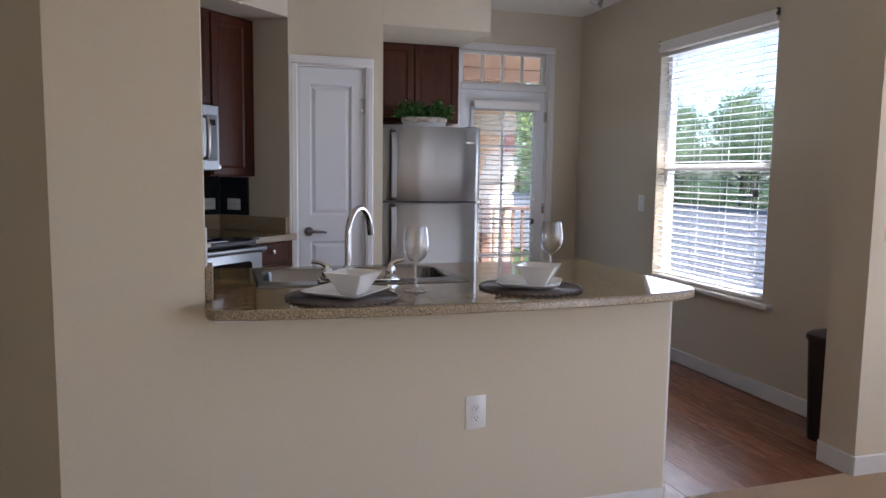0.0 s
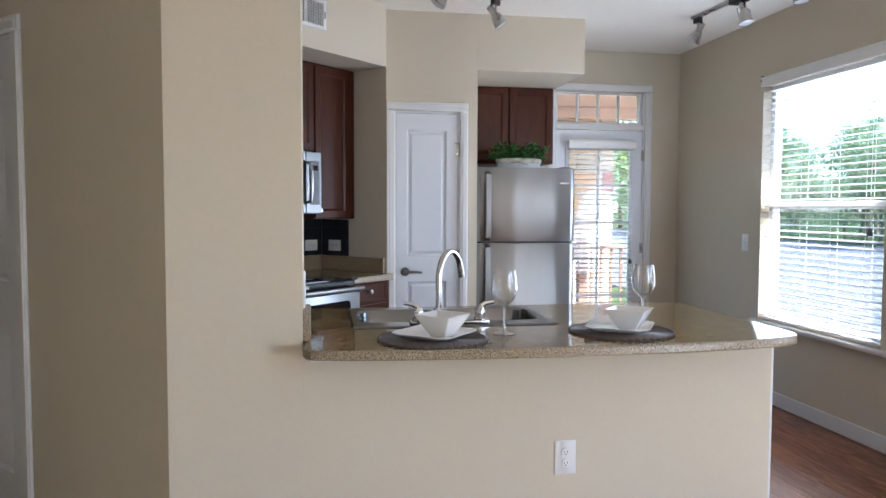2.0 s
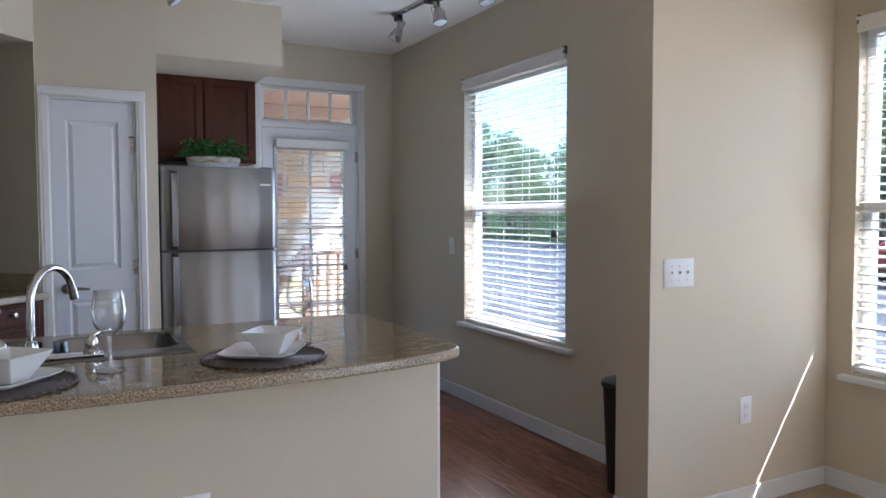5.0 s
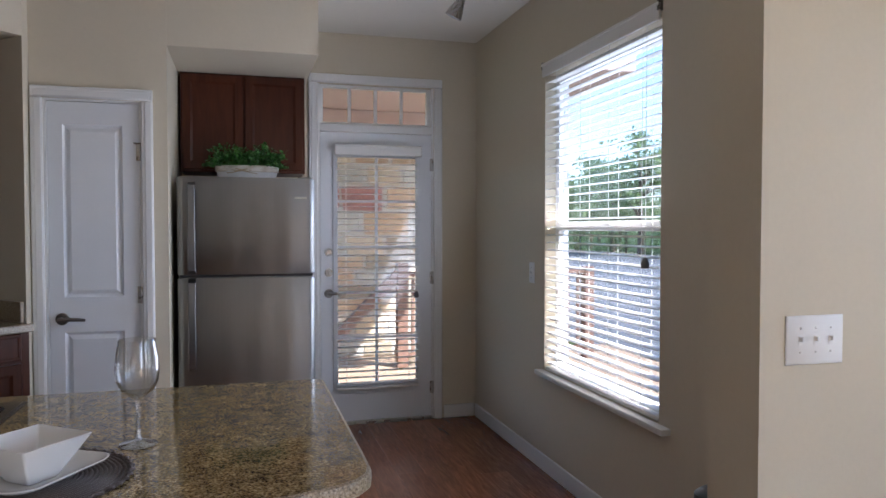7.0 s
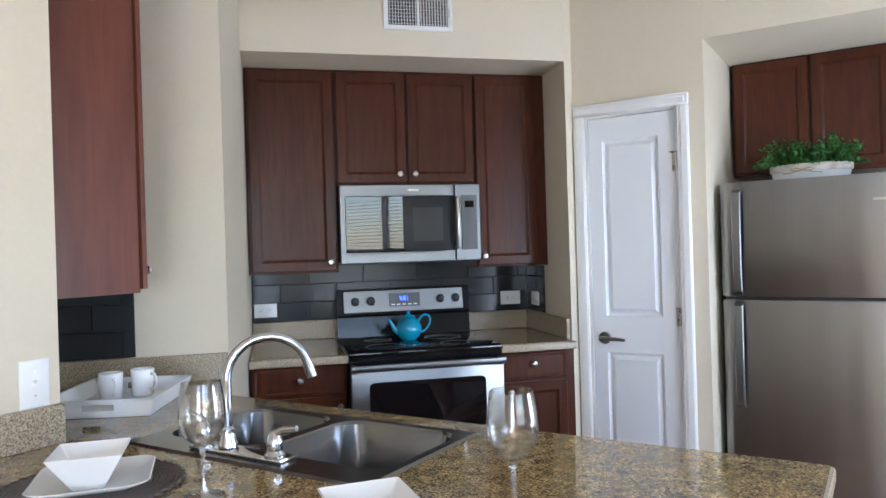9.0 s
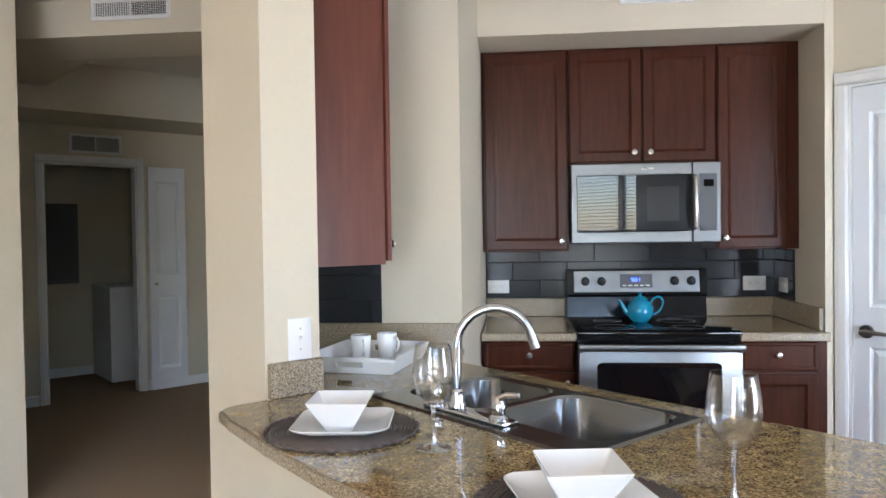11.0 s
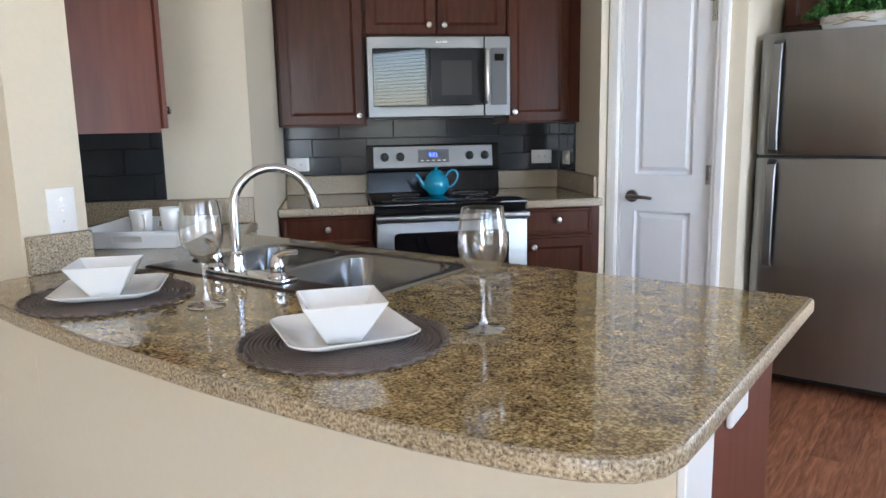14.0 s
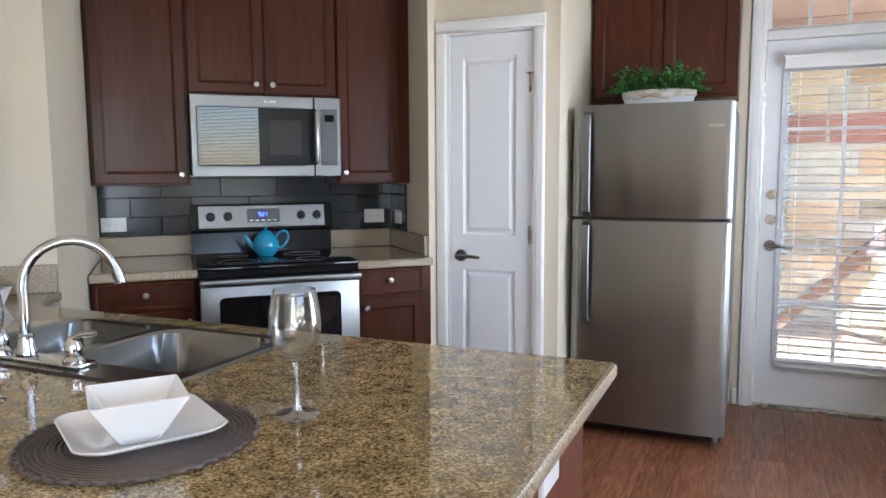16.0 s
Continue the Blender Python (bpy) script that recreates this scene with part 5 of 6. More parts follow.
def mug(x, y, rz):
    m = thing("mug", pose(x, y, CT + 0.0105, 0, 0, rz), "white ceramic mug on the serving tray", "mug", "mugs on the tray")
    bm = bmesh.new()
    lathe(bm, [(0, 0.0008), (0.031, 0.0008), (0.033, 0.004), (0.0385, 0.088), (0.0375, 0.090), (0.0355, 0.088), (0.0305, 0.008), (0, 0.006)], 28)
    part("cup", bm, CERAMIC, m)
    bm = bmesh.new()
    tube(bm, [(0.035, 0, 0.075), (0.052, 0, 0.073), (0.060, 0, 0.058), (0.056, 0, 0.038), (0.044, 0, 0.024), (0.032, 0, 0.022)], 0.0048, 10)
    part("handle", bm, CERAMIC, m)


mug(0.125, 3.260, -20)
mug(0.150, 3.360, 10)


# ---------- teapot ----------
def teapot():
    m = D45 @ pose(3.590, 2.96 + 0.36, 0.9245, 0, 0, 0) @ Matrix.Diagonal((0.92, 0.92, 0.97, 1.0))
    t = thing("teapot", m, "glossy teal blue teapot standing on the cooktop", "teapot")
    bm = bmesh.new()
    lathe(bm, [(0, 0.0008), (0.040, 0.0008), (0.045, 0.005), (0.062, 0.025), (0.072, 0.050), (0.070, 0.075), (0.057, 0.100), (0.040, 0.115), (0.034, 0.119), (0.0, 0.119)], 32)
    part("pot_body", bm, TEAL, t)
    bm = bmesh.new()
    lathe(bm, [(0.036, 0.1185), (0.037, 0.122), (0.030, 0.129), (0.014, 0.134), (0.007, 0.137), (0.008, 0.142), (0.012, 0.147), (0.010, 0.153), (0, 0.155)], 28)
    part("lid", bm, TEAL, t)
    bm = bmesh.new()
    tube(bm, [(-0.055, 0, 0.045), (-0.080, 0, 0.060), (-0.094, 0, 0.085), (-0.108, 0, 0.108), (-0.116, 0, 0.113)], [0.020, 0.015, 0.010, 0.0075, 0.0065], 14)
    part("spout", bm, TEAL, t)
    bm = bmesh.new()
    tube(bm, [(0.056, 0, 0.100), (0.070, 0, 0.120), (0.092, 0, 0.131), (0.113, 0, 0.126), (0.124, 0, 0.106), (0.119, 0, 0.080), (0.102, 0, 0.056), (0.082, 0, 0.042), (0.064, 0, 0.040)], 0.0058, 12)
    part("handle", bm, TEAL, t)


teapot()


# ---------- planter on the fridge ----------
def planter():
    p = thing("planter", pose(1.990, 5.72, 1.6625), "oval whitewashed planter with leafy green herbs and a rope bow", "potted plant")
    a, b = 0.178, 0.062

    def oval(k, z):
        return [(a * k * math.cos(2 * math.pi * i / 32), b * k * math.sin(2 * math.pi * i / 32), z) for i in range(32)]
    def ribbed(k, z, deep=0.016):
        return [(a * (k - deep * (i % 2)) * math.cos(2 * math.pi * i / 128), b * (k - 2 * deep * (i % 2)) * math.sin(2 * math.pi * i / 128), z) for i in range(128)]
    bm = bmesh.new()
    rings_loft(bm, [ribbed(0.90, 0.0005), ribbed(0.93, 0.010), ribbed(0.975, 0.050), ribbed(1.0, 0.078, 0.0), ribbed(0.985, 0.080, 0.0), ribbed(0.95, 0.078, 0.0), ribbed(0.93, 0.066, 0.0)])
    part("pot", bm, GALV, p, "galvanised metal pot")
    bm = bmesh.new()
    rings_loft(bm, [oval(0.985, 0.044), oval(1.012, 0.046), oval(1.022, 0.082), oval(1.004, 0.082)], False, False)
    part("wood_band", bm, PLANTERM, p, "pale wooden band")
    part("soil", (lambda q: (rings_loft(q, [oval(0.92, 0.060), oval(0.92, 0.068)]), q)[1])(bmesh.new()), SOIL, p)
    bm = bmesh.new()
    for s in (-1, 1):
        tube(bm, [(-0.03, -0.070, 0.052), (-0.03 + s * 0.03, -0.074, 0.060), (-0.03 + s * 0.055, -0.070, 0.054), (-0.03 + s * 0.03, -0.075, 0.046), (-0.03, -0.071, 0.051)], 0.0028, 7)
        tube(bm, [(-0.03, -0.070, 0.051), (-0.03 + s * 0.05, -0.072, 0.038), (-0.03 + s * 0.085, -0.066, 0.034)], 0.0024, 7)
    part("rope_bow", bm, ROPE, p)
    rnd = random.Random(5)
    for nm, cx in (("foliage", -0.095), ("foliage", 0.095)):
        bm = bmesh.new()
        tufts = [(rnd.uniform(-0.105, 0.105), rnd.uniform(-0.06, 0.06), rnd.uniform(0.090, 0.185), rnd.uniform(0.026, 0.046)) for k in range(17)]
        for i in range(720):
            tx, ty, tz, tr = tufts[i % 17]
            tz -= 0.45 * abs(tx)
            c = Vector((cx + tx + rnd.gauss(0, 0.55) * tr, ty + rnd.gauss(0, 0.55) * tr, max(0.082, tz + rnd.gauss(0, 0.5) * tr)))
            L, W = rnd.uniform(0.009, 0.017), rnd.uniform(0.006, 0.010)
            m = Matrix.Translation(c) @ Euler((rnd.uniform(-1.0, 1.0), rnd.uniform(-1.0, 1.0), rnd.uniform(0, 6.28))).to_matrix().to_4x4()
            q = [(-L, 0, 0), (-0.3 * L, -W, 0.003), (0.5 * L, -0.8 * W, 0.003), (L, 0, -0.002), (0.5 * L, 0.8 * W, 0.003), (-0.3 * L, W, 0.003)]
            bm.faces.new([bm.verts.new(m @ Vector(v)) for v in q])
        for i in range(26):
            th, rr = rnd.uniform(0, 6.28), rnd.uniform(0.2, 0.9)
            tube(bm, [(cx * 0.9, 0, 0.066), (cx + 0.06 * rr * math.cos(th), 0.05 * rr * math.sin(th), 0.12), (cx + 0.115 * rr * math.cos(th), 0.095 * rr * math.sin(th), 0.076 + 0.10 * (1.1 - rr * 0.5))], 0.0012, 4, False)
        part(nm, bm, LEAF, p, "dense small green leaves", False)


planter()


# ---------- outlets and switches ----------
def wall_plate(name, m, w, h, label, kind):
    """Plate facing local -y, centred."""
    o = thing(name, m, label, "outlet" if kind == "outlet" else "light switch")
    bm = bmesh.new()
    rings_loft(bm, [rect(-w / 2, w / 2, -h / 2, h / 2, -0.0005), rect(-w / 2, w / 2, -h / 2, h / 2, -0.003), rect(-w / 2, w / 2, -h / 2, h / 2, -0.006, 0.004)])
    part("cover_plate", bm, WHITEPL, o)
    if kind == "outlet":
        for s in (-1, 1):
            c = s * 0.0195
            horiz = w > h
            bm = bmesh.new()
            lathe(bm, [(0.0165, 0.0), (0.0165, 0.003), (0.0155, 0.0042), (0, 0.0042)], 20, Matrix.Translation((c if horiz else 0, -0.0055, 0 if horiz else c)) @ pose(0, 0, 0, 90))
            rc = part("receptacle", bm, WHITEPL, o)
            bm = bmesh.new()
            for d in (-0.0055, 0.0055):
                if horiz:
                    box(bm, c - 0.001, c + 0.006, -0.0102, -0.0096, d - 0.001, d + 0.001)
                else:
                    box(bm, d - 0.001, d + 0.001, -0.0102, -0.0096, c - 0.001, c + 0.006)
            cx, cz = (c - 0.007, 0) if horiz else (0, c - 0.007)
            box(bm, cx - 0.002, cx + 0.002, -0.0102, -0.0096, cz - 0.002, cz + 0.002)
            part("slots", bm, BLACKPL, rc)
    else:
        n = 3 if w > 0.12 else 1
        for i in range(n):
            x = (i - (n - 1) / 2) * 0.046
            bm = bmesh.new()
            box(bm, x - 0.0052, x + 0.0052, -0.0075, -0.0055, -0.012, 0.012)
            box(bm, x - 0.0040, x + 0.0040, -0.018, -0.0065, -0.002, 0.009, 0.001)
            part("toggle", bm, WHITEPL, o)
            bm = bmesh.new()
            for z in (-0.030, 0.030):
                cyl(bm, (x, -0.0055, z), (x, -0.0072, z), 0.0028, seg=10)
            part("screw", bm, NICKEL, o)
    return o


wall_plate("outlet", BAR_M @ pose(0.912, -0.0005, 0.475), 0.079, 0.121, "white duplex outlet low on the bar wall", "outlet")
wall_plate("light_switch", pose(3.346, 2.7995, 1.098), 0.174, 0.124, "white three-gang toggle switch plate", "switch")
wall_plate("outlet", pose(3.780, 2.7995, 0.451), 0.078, 0.122, "white duplex outlet low on the wall end", "outlet")
wall_plate("light_switch", pose(0.4475, 2.838, 1.078, 0, 0, 90), 0.076, 0.122, "white single toggle switch above the granite upstand", "switch")
wall_plate("light_switch", pose(3.6045, 5.244, 1.116, 0, 0, -90), 0.076, 0.122, "white single toggle switch beside the window", "switch")
wall_plate("outlet", D45 @ pose(2.872, 3.6615, 1.082), 0.120, 0.074, "white outlet set sideways in the dark tiles", "outlet")
wall_plate("outlet", D45 @ pose(4.256, 3.6615, 1.093), 0.120, 0.078, "white outlet set sideways in the dark tiles", "outlet")
wall_plate("outlet", D45 @ pose(4.3635, 3.53, 1.092, 0, 0, -90), 0.120, 0.078, "grey switch plate on the alcove end tiles", "outlet")
ob = thing("outlet_box", pose(2.1285, 3.205, 0.792, 0, 0, 90), "white outlet strip under the bar top's end", "outlet")
part("casing", boxm(-0.075, 0.035, -0.012, -0.0005, -0.038, 0.040, bevel=0.003), WHITEPL, ob)
bm = bmesh.new()
box(bm, 1.717, 1.729, 0.002, 0.136, 0.096, 0.8825, 0.002)
structure("trim_bar_end", bm, TRIM, "white painted end board of the bar wall", "trim", BAR_M)


# ---------- vents ----------
def register(name, m, w, h, label, n=8, louvre_half=True):
    """A wall register facing local -y, with vertical and horizontal blades."""
    v = thing(name, m, label, "air vent")
    f = 0.022
    bm = bmesh.new()
    for a in ((-w / 2, -w / 2 + f, -h / 2, h / 2), (w / 2 - f, w / 2, -h / 2, h / 2), (-w / 2 + f, w / 2 - f, -h / 2, -h / 2 + f), (-w / 2 + f, w / 2 - f, h / 2 - f, h / 2), (-0.006, 0.006, -h / 2 + f, h / 2 - f)):
        box(bm, a[0], a[1], -0.010, -0.0005, a[2], a[3], 0.002)
    part("frame", bm, TRIM, v)
    part("backing", boxm(-w / 2 + f, w / 2 - f, -0.0028, -0.0008, -h / 2 + f, h / 2 - f), BLACKPL, v)
    for side in (-1, 1):
        x0, x1 = (-w / 2 + f, -0.006) if side < 0 else (0.006, w / 2 - f)
        k = max(4, int((x1 - x0) / 0.013))
        for i in range(k):
            x = x0 + (i + 0.5) * (x1 - x0) / k
            bm = bmesh.new()
            box(bm, -0.001, 0.001, -0.0032, 0.0032, -h / 2 + f, h / 2 - f)
            sl = part("slat", bm, TRIM, v)
            sl.matrix_basis = pose(x, -0.0075, 0, 0, 0, 25 * side)
        for j in range(n):
            z = -h / 2 + f + (j + 0.5) * (h - 2 * f) / n
            part("slat", boxm(x0, x1, -0.0045, -0.0035, z - 0.0012, z + 0.0012), TRIM, v)
    bm = bmesh.new()
    box(bm, w / 2 - 0.016, w / 2 - 0.010, -0.022, -0.009, -0.02, 0.02, 0.001)
    part("damper_lever", bm, TRIM, v)
    return v


register("air_vent", D45 @ pose(3.630, 3.0495, 2.525), 0.334, 0.178, "white metal air vent above the stove cabinets")
register("air_vent", D45 @ pose(0.862, 3.4495, 2.655), 0.460, 0.120, "white metal air vent on the hall beam")
register("air_vent", pose(-4.3495, 3.47, 2.200, 0, 0, 90), 0.42, 0.165, "white metal return vent above the closet opening")


# ---------- track lights ----------
def spot(parent, x, y, z, aim, loop=False):
    """A gimbal lamp head hung from the track at (x, y, z)."""
    s = part("adapter", boxm(x - 0.016, x + 0.016, y - 0.035, y + 0.035, z - 0.035, z, bevel=0.003), BLACKPL, parent, "black track adapter")
    bm = bmesh.new()
    cyl(bm, (x, y, z - 0.035), (x, y, z - 0.085), 0.006, seg=10)
    part("stem", bm, NICKEL, s)
    d = Vector(aim).normalized()
    c = Vector((x, y, z - 0.105))
    M = Matrix.Translation(c) @ (-d).to_track_quat("Z", "Y").to_matrix().to_4x4()
    bm = bmesh.new()
    lathe(bm, [(0.0, 0.075), (0.018, 0.075), (0.021, 0.068), (0.021, 0.020), (0.030, 0.002), (0.040, -0.032), (0.047, -0.060), (0.048, -0.068), (0.045, -0.070), (0.044, -0.066), (0.038, -0.060)], 24, M)
    part("lamp_head", bm, NICKEL, s, "brushed nickel lamp head")
    bm = bmesh.new()
    lathe(bm, [(0.043, -0.062), (0.043, -0.066), (0.030, -0.072), (0.0, -0.076)], 24, M)
    part("bulb_face", bm, BULB, s, "frosted bulb face")
    bm = bmesh.new()
    side = d.cross(Vector((0, 0, 1)))
    side = side.normalized() if side.length > 0.05 else Vector((1, 0, 0))
    pts = [c + side * 0.052 + d * 0.030, c + side * 0.054 - d * 0.03, c + side * 0.040 + Vector((0, 0, 0.030)), Vector((x, y, z - 0.070)), c - side * 0.040 + Vector((0, 0, 0.030)), c - side * 0.054 - d * 0.03, c - side * 0.052 + d * 0.030]
    tube(bm, pts, 0.0035, 8)
    part("yoke", bm, NICKEL, s)
    bm = bmesh.new()
    tube(bm, [M @ Vector((0, 0, 0.07)), M @ Vector((0.02, 0.03, 0.095)), Vector((x + 0.02, y + 0.03, z - 0.06)), Vector((x + 0.01, y + 0.02, z - 0.034))], 0.003, 6)
    part("cable", bm, BLACKPL, s)


def track(m, length, heads, box_at, label):
    t = thing("track_light", m, label, "track light", "ceiling track lights")
    bm = bmesh.new()
    box(bm, -0.018, 0.018, 0, length, -0.020, -0.0005, 0.002)
    box(bm, -0.006, 0.006, 0.004, length - 0.004, -0.0225, -0.019)
    part("rail", bm, NICKEL, t, "brushed metal track rail")
    part("feed_box", boxm(-0.035, 0.035, box_at - 0.06, box_at + 0.06, -0.045, -0.0005, bevel=0.004), BLACKPL, t, "black feed box")
    for y, aim in heads:
        spot(t, 0, y, -0.021, aim)


# over the dining corner, running toward the door
track(pose(3.19, 3.72, CZ, 0, 0, 3.5), 1.44, [(1.38, (-0.35, 0.30, -0.85)), (0.86, (0.05, -0.25, -1)), (0.36, (0.08, -0.2, -1))], 0.92, "ceiling track light with three nickel spot heads")
# along the stove side, on the diagonal
track(D45 @ pose(4.66, 2.335, CZ, 0, 0, 90), 1.35, [(0.05, (-0.45, -0.35, -0.80)), (0.62, (0.40, 0.35, -0.82)), (1.02, (0.0, 0.15, -1))], 0.66, "diagonal ceiling track light with three nickel spot heads")


# ---------- waste bin ----------
def waste_bin():
    b = thing("waste_bin", pose(3.443, 3.170, 0.0), "tall slim black plastic waste bin with a lid", "trash can")

    def lp(k, z):
        return [(p[0] * k * 1.0, p[1] * k, z) for p in rsq(0.120, 0.060, 0, 6)]
    bm = bmesh.new()
    rings_loft(bm, [lp(0.78, 0.0005), lp(0.80, 0.01), lp(0.97, 0.513), lp(0.99, 0.518), lp(0.99, 0.526)])
    part("bin_body", bm, BLACKPL, b)
    bm = bmesh.new()
    rings_loft(bm, [lp(1.03, 0.518), lp(1.04, 0.524), lp(1.03, 0.543), lp(0.90, 0.558), lp(0.55, 0.564)])
    part("lid", bm, BLACKPL, b, "black rimmed lid")


waste_bin()


# ---------- hall ----------
def hall_things():
    d = thing("door_4", pose(-4.35, 0, 0, 0, 0, 90), "white cased closet opening with no door leaf shut", "door")
    tagged(d, kind="structure")
    casing(d, 3.06, 3.80, 2.03, -0.0005)
    jambs(d, 3.06, 3.80, 2.029, 0.0, 0.119)
    bm = bmesh.new()
    panel_slab(bm, 0, 0.33, 0.012, 2.02, -0.0175, 0.035, [(0.06, 0.27, 1.05, 1.89), (0.06, 0.27, 0.2, 0.86)])
    leaf = thing("bifold_door_leaf", pose(-4.312, 3.885, 0, 0, 0, 92), "white folded closet door leaf standing open", "door")
    part("leaf_panel", bm, DOORWHITE, leaf, smooth=False)
    bm = bmesh.new()
    cyl(bm, (0.05, -0.0175, 0.97), (0.05, -0.045, 0.97), 0.012, 0.016, 12)
    part("knob", bm, NICKEL, leaf)
    e = thing("breaker_panel", pose(-5.5995, 3.42, 1.34, 0, 0, 90), "dark grey electrical panel on the closet wall", "breaker panel")
    bm = bmesh.new()
    box(bm, -0.17, 0.17, -0.02, -0.0005, -0.40, 0.40, 0.004)
    part("panel_frame", bm, PANELGREY, e)
    bm = bmesh.new()
    box(bm, -0.145, 0.145, -0.028, -0.0195, -0.36, 0.36, 0.003)
    part("panel_door", bm, PANELGREY, e)
    w = thing("washing_machine", pose(-5.24, 4.02, 0.0), "white washing machine inside the closet", "washing machine")
    bm = bmesh.new()
    box(bm, -0.33, 0.33, -0.32, 0.34, 0.01, 0.92, 0.015, 2)
    part("machine_body", bm, WHITEPL, w)
    bm = bmesh.new()
    box(bm, -0.33, 0.33, 0.24, 0.34, 0.9205, 1.06, 0.012)
    part("control_console", bm, WHITEPL, w)
    g = thing("ceiling_light", pose(-2.7, 4.6, CZ), "small domed frosted glass hall ceiling light", "ceiling light")
    bm = bmesh.new()
    lathe(bm, [(0.0, -0.10), (0.07, -0.092), (0.12, -0.06), (0.145, -0.022), (0.15, -0.018)], 24)
    part("glass_dome", bm, BULB, g)
    bm = bmesh.new()
    lathe(bm, [(0.155, -0.022), (0.155, -0.0005), (0, -0.0005)], 24)
    part("mount_ring", bm, NICKEL, g)


hall_things()


# ---------- outside ----------
GZ = -0.25
structure("ground", boxm(-400, 400, -400, 400, GZ - 0.5, GZ), GRASS, "green lawn reaching the horizon", "ground")
structure("road", boxm(6.5, 25.0, -120, 120, GZ + 0.0005, GZ + 0.03), ASPHALT, "pale grey concrete parking lane", "road")
# the pavement strip is added below the sill's view to reflect sun upward
structure("pavement", boxm(3.76, 6.48, -8, 6.44, GZ + 0.0005, GZ + 0.06), CONCRETE, "added pale concrete strip that bounces sun into the kitchen window", "pavement")
structure("patio", boxm(0.2, 6.2, 6.451, 9.20, GZ - 0.05, -0.04), mat("tan_patio_stone", (0.30, 0.21, 0.135), 0.9, var=0.15, scale=3, fine=0.12, fine_scale=50, bump=0.4, bump_scale=50), "tan stone patio slab outside the door", "patio")
STONES = [STONE,
          mat("limestone_pale", (0.45, 0.41, 0.34), 0.9, var=0.15, scale=6, fine=0.15, fine_scale=40, bump=0.7, bump_scale=35, rand=0.15),
          mat("sandstone_orange", (0.42, 0.29, 0.18), 0.9, var=0.2, scale=6, fine=0.15, fine_scale=40, bump=0.7, bump_scale=35, rand=0.2),
          mat("sandstone_red", (0.28, 0.12, 0.095), 0.9, var=0.2, scale=6, fine=0.15, fine_scale=40, bump=0.7, bump_scale=35, rand=0.2)]


def stone_building():
    b = thing("stone_building", pose(0, 9.25, GZ), "neighbouring building with limestone base and pink stucco above", "building")
    X0, X1 = 2.68, 4.24
    part("wall", boxm(X0 + 0.05, X1 - 0.05, 0.002, 5.0, 0, 2.95), MORTAR, b, "pale mortar behind the stones")
    part("upper_wall", boxm(X0 - 0.3, X1 + 0.02, -0.02, 5.0, 2.951, 4.6), STUCCO, b, "pink beige stucco upper storey")
    part("ledge", boxm(X0 - 0.35, X1 + 0.07, -0.10, 0.0, 2.90, 3.02, bevel=0.01), STUCCO, b)
    roof = bmesh.new()
    rings_loft(roof, [[(X0 - 0.9, -0.9, 4.6), (X1 + 0.7, -0.9, 4.6), (X1 + 0.7, 5.8, 4.6), (X0 - 0.9, 5.8, 4.6)], [(X0 - 0.9, -0.9, 4.78), (X1 + 0.7, -0.9, 4.78), (X1 + 0.7, 5.8, 4.78), (X0 - 0.9, 5.8, 4.78)], [(X0 + 0.5, 1.9, 5.9), (X1 - 0.6, 1.9, 5.9), (X1 - 0.6, 3.0, 5.9), (X0 + 0.5, 3.0, 5.9)]])
    part("roof", roof, ROOFM, b, "grey shingle hip roof")
    for x in (2.95, 3.65):
        w = part("window", boxm(x - 0.02, x + 0.50, -0.045, -0.021, 3.35, 4.2, bevel=0.004), TRIM, b)
        part("pane", boxm(x + 0.03, x + 0.45, -0.05, -0.0455, 3.40, 4.15), BLACKGL, w)
    rnd = random.Random(11)
    z = 0.0
    while z < 2.86:
        h = min(rnd.choice((0.16, 0.22, 0.28, 0.34)), 2.90 - z)
        x = X0
        while x < X1 - 0.02:
            w = min(rnd.uniform(0.22, 0.62), X1 - x)
            if X1 - x - w < 0.1:
                w = X1 - x
            g = 0.010
            bm = bmesh.new()

            def j():
                return rnd.uniform(-0.016, 0.016)
            a, c, e, f = x + g, x + w - g, z + g, z + h - g
            base = [(a, 0.07, e), (c, 0.07, e), (c, 0.07, f), (a, 0.07, f)]
            mid = [(a + j(), 0.025, e + j()), (c + j(), 0.025, e + j()), (c + j(), 0.025, f + j()), (a + j(), 0.025, f + j())]
            d = rnd.uniform(-0.014, -0.004)
            top = [(p[0] * 0.93 + 0.07 * (a + c) / 2, d, p[2] * 0.93 + 0.07 * (e + f) / 2) for p in mid]
            rings_loft(bm, [base, mid, top], False)
            red = 1.70 < z + h / 2 - 0.02 < 1.98 and rnd.random() < 0.75
            part("stone_block", bm, STONES[3] if red else STONES[rnd.choice((0, 0, 1, 1, 2))], b, "", False)
            x += w
        z += h


stone_building()


# soffit inferred above the transom; depth and unseen posts assumed, shading the stone wall
def porch_roof():
    p = thing("porch_roof", pose(0, 6.46, 0), "pink beige stucco porch roof on two square posts over the patio", "porch")
    part("slab", boxm(-1.0, 5.0, 0.0, 2.62, 2.62, 2.80, bevel=0.01), STUCCO, p)
    part("beam", boxm(-1.0, 5.0, 2.40, 2.58, 2.48, 2.619, bevel=0.008), STUCCO, p)
    for x in (-0.8, 4.9):
        part("post", boxm(x - 0.1, x + 0.1, 2.38, 2.58, GZ, 2.479, bevel=0.008), STUCCO, p)


porch_roof()


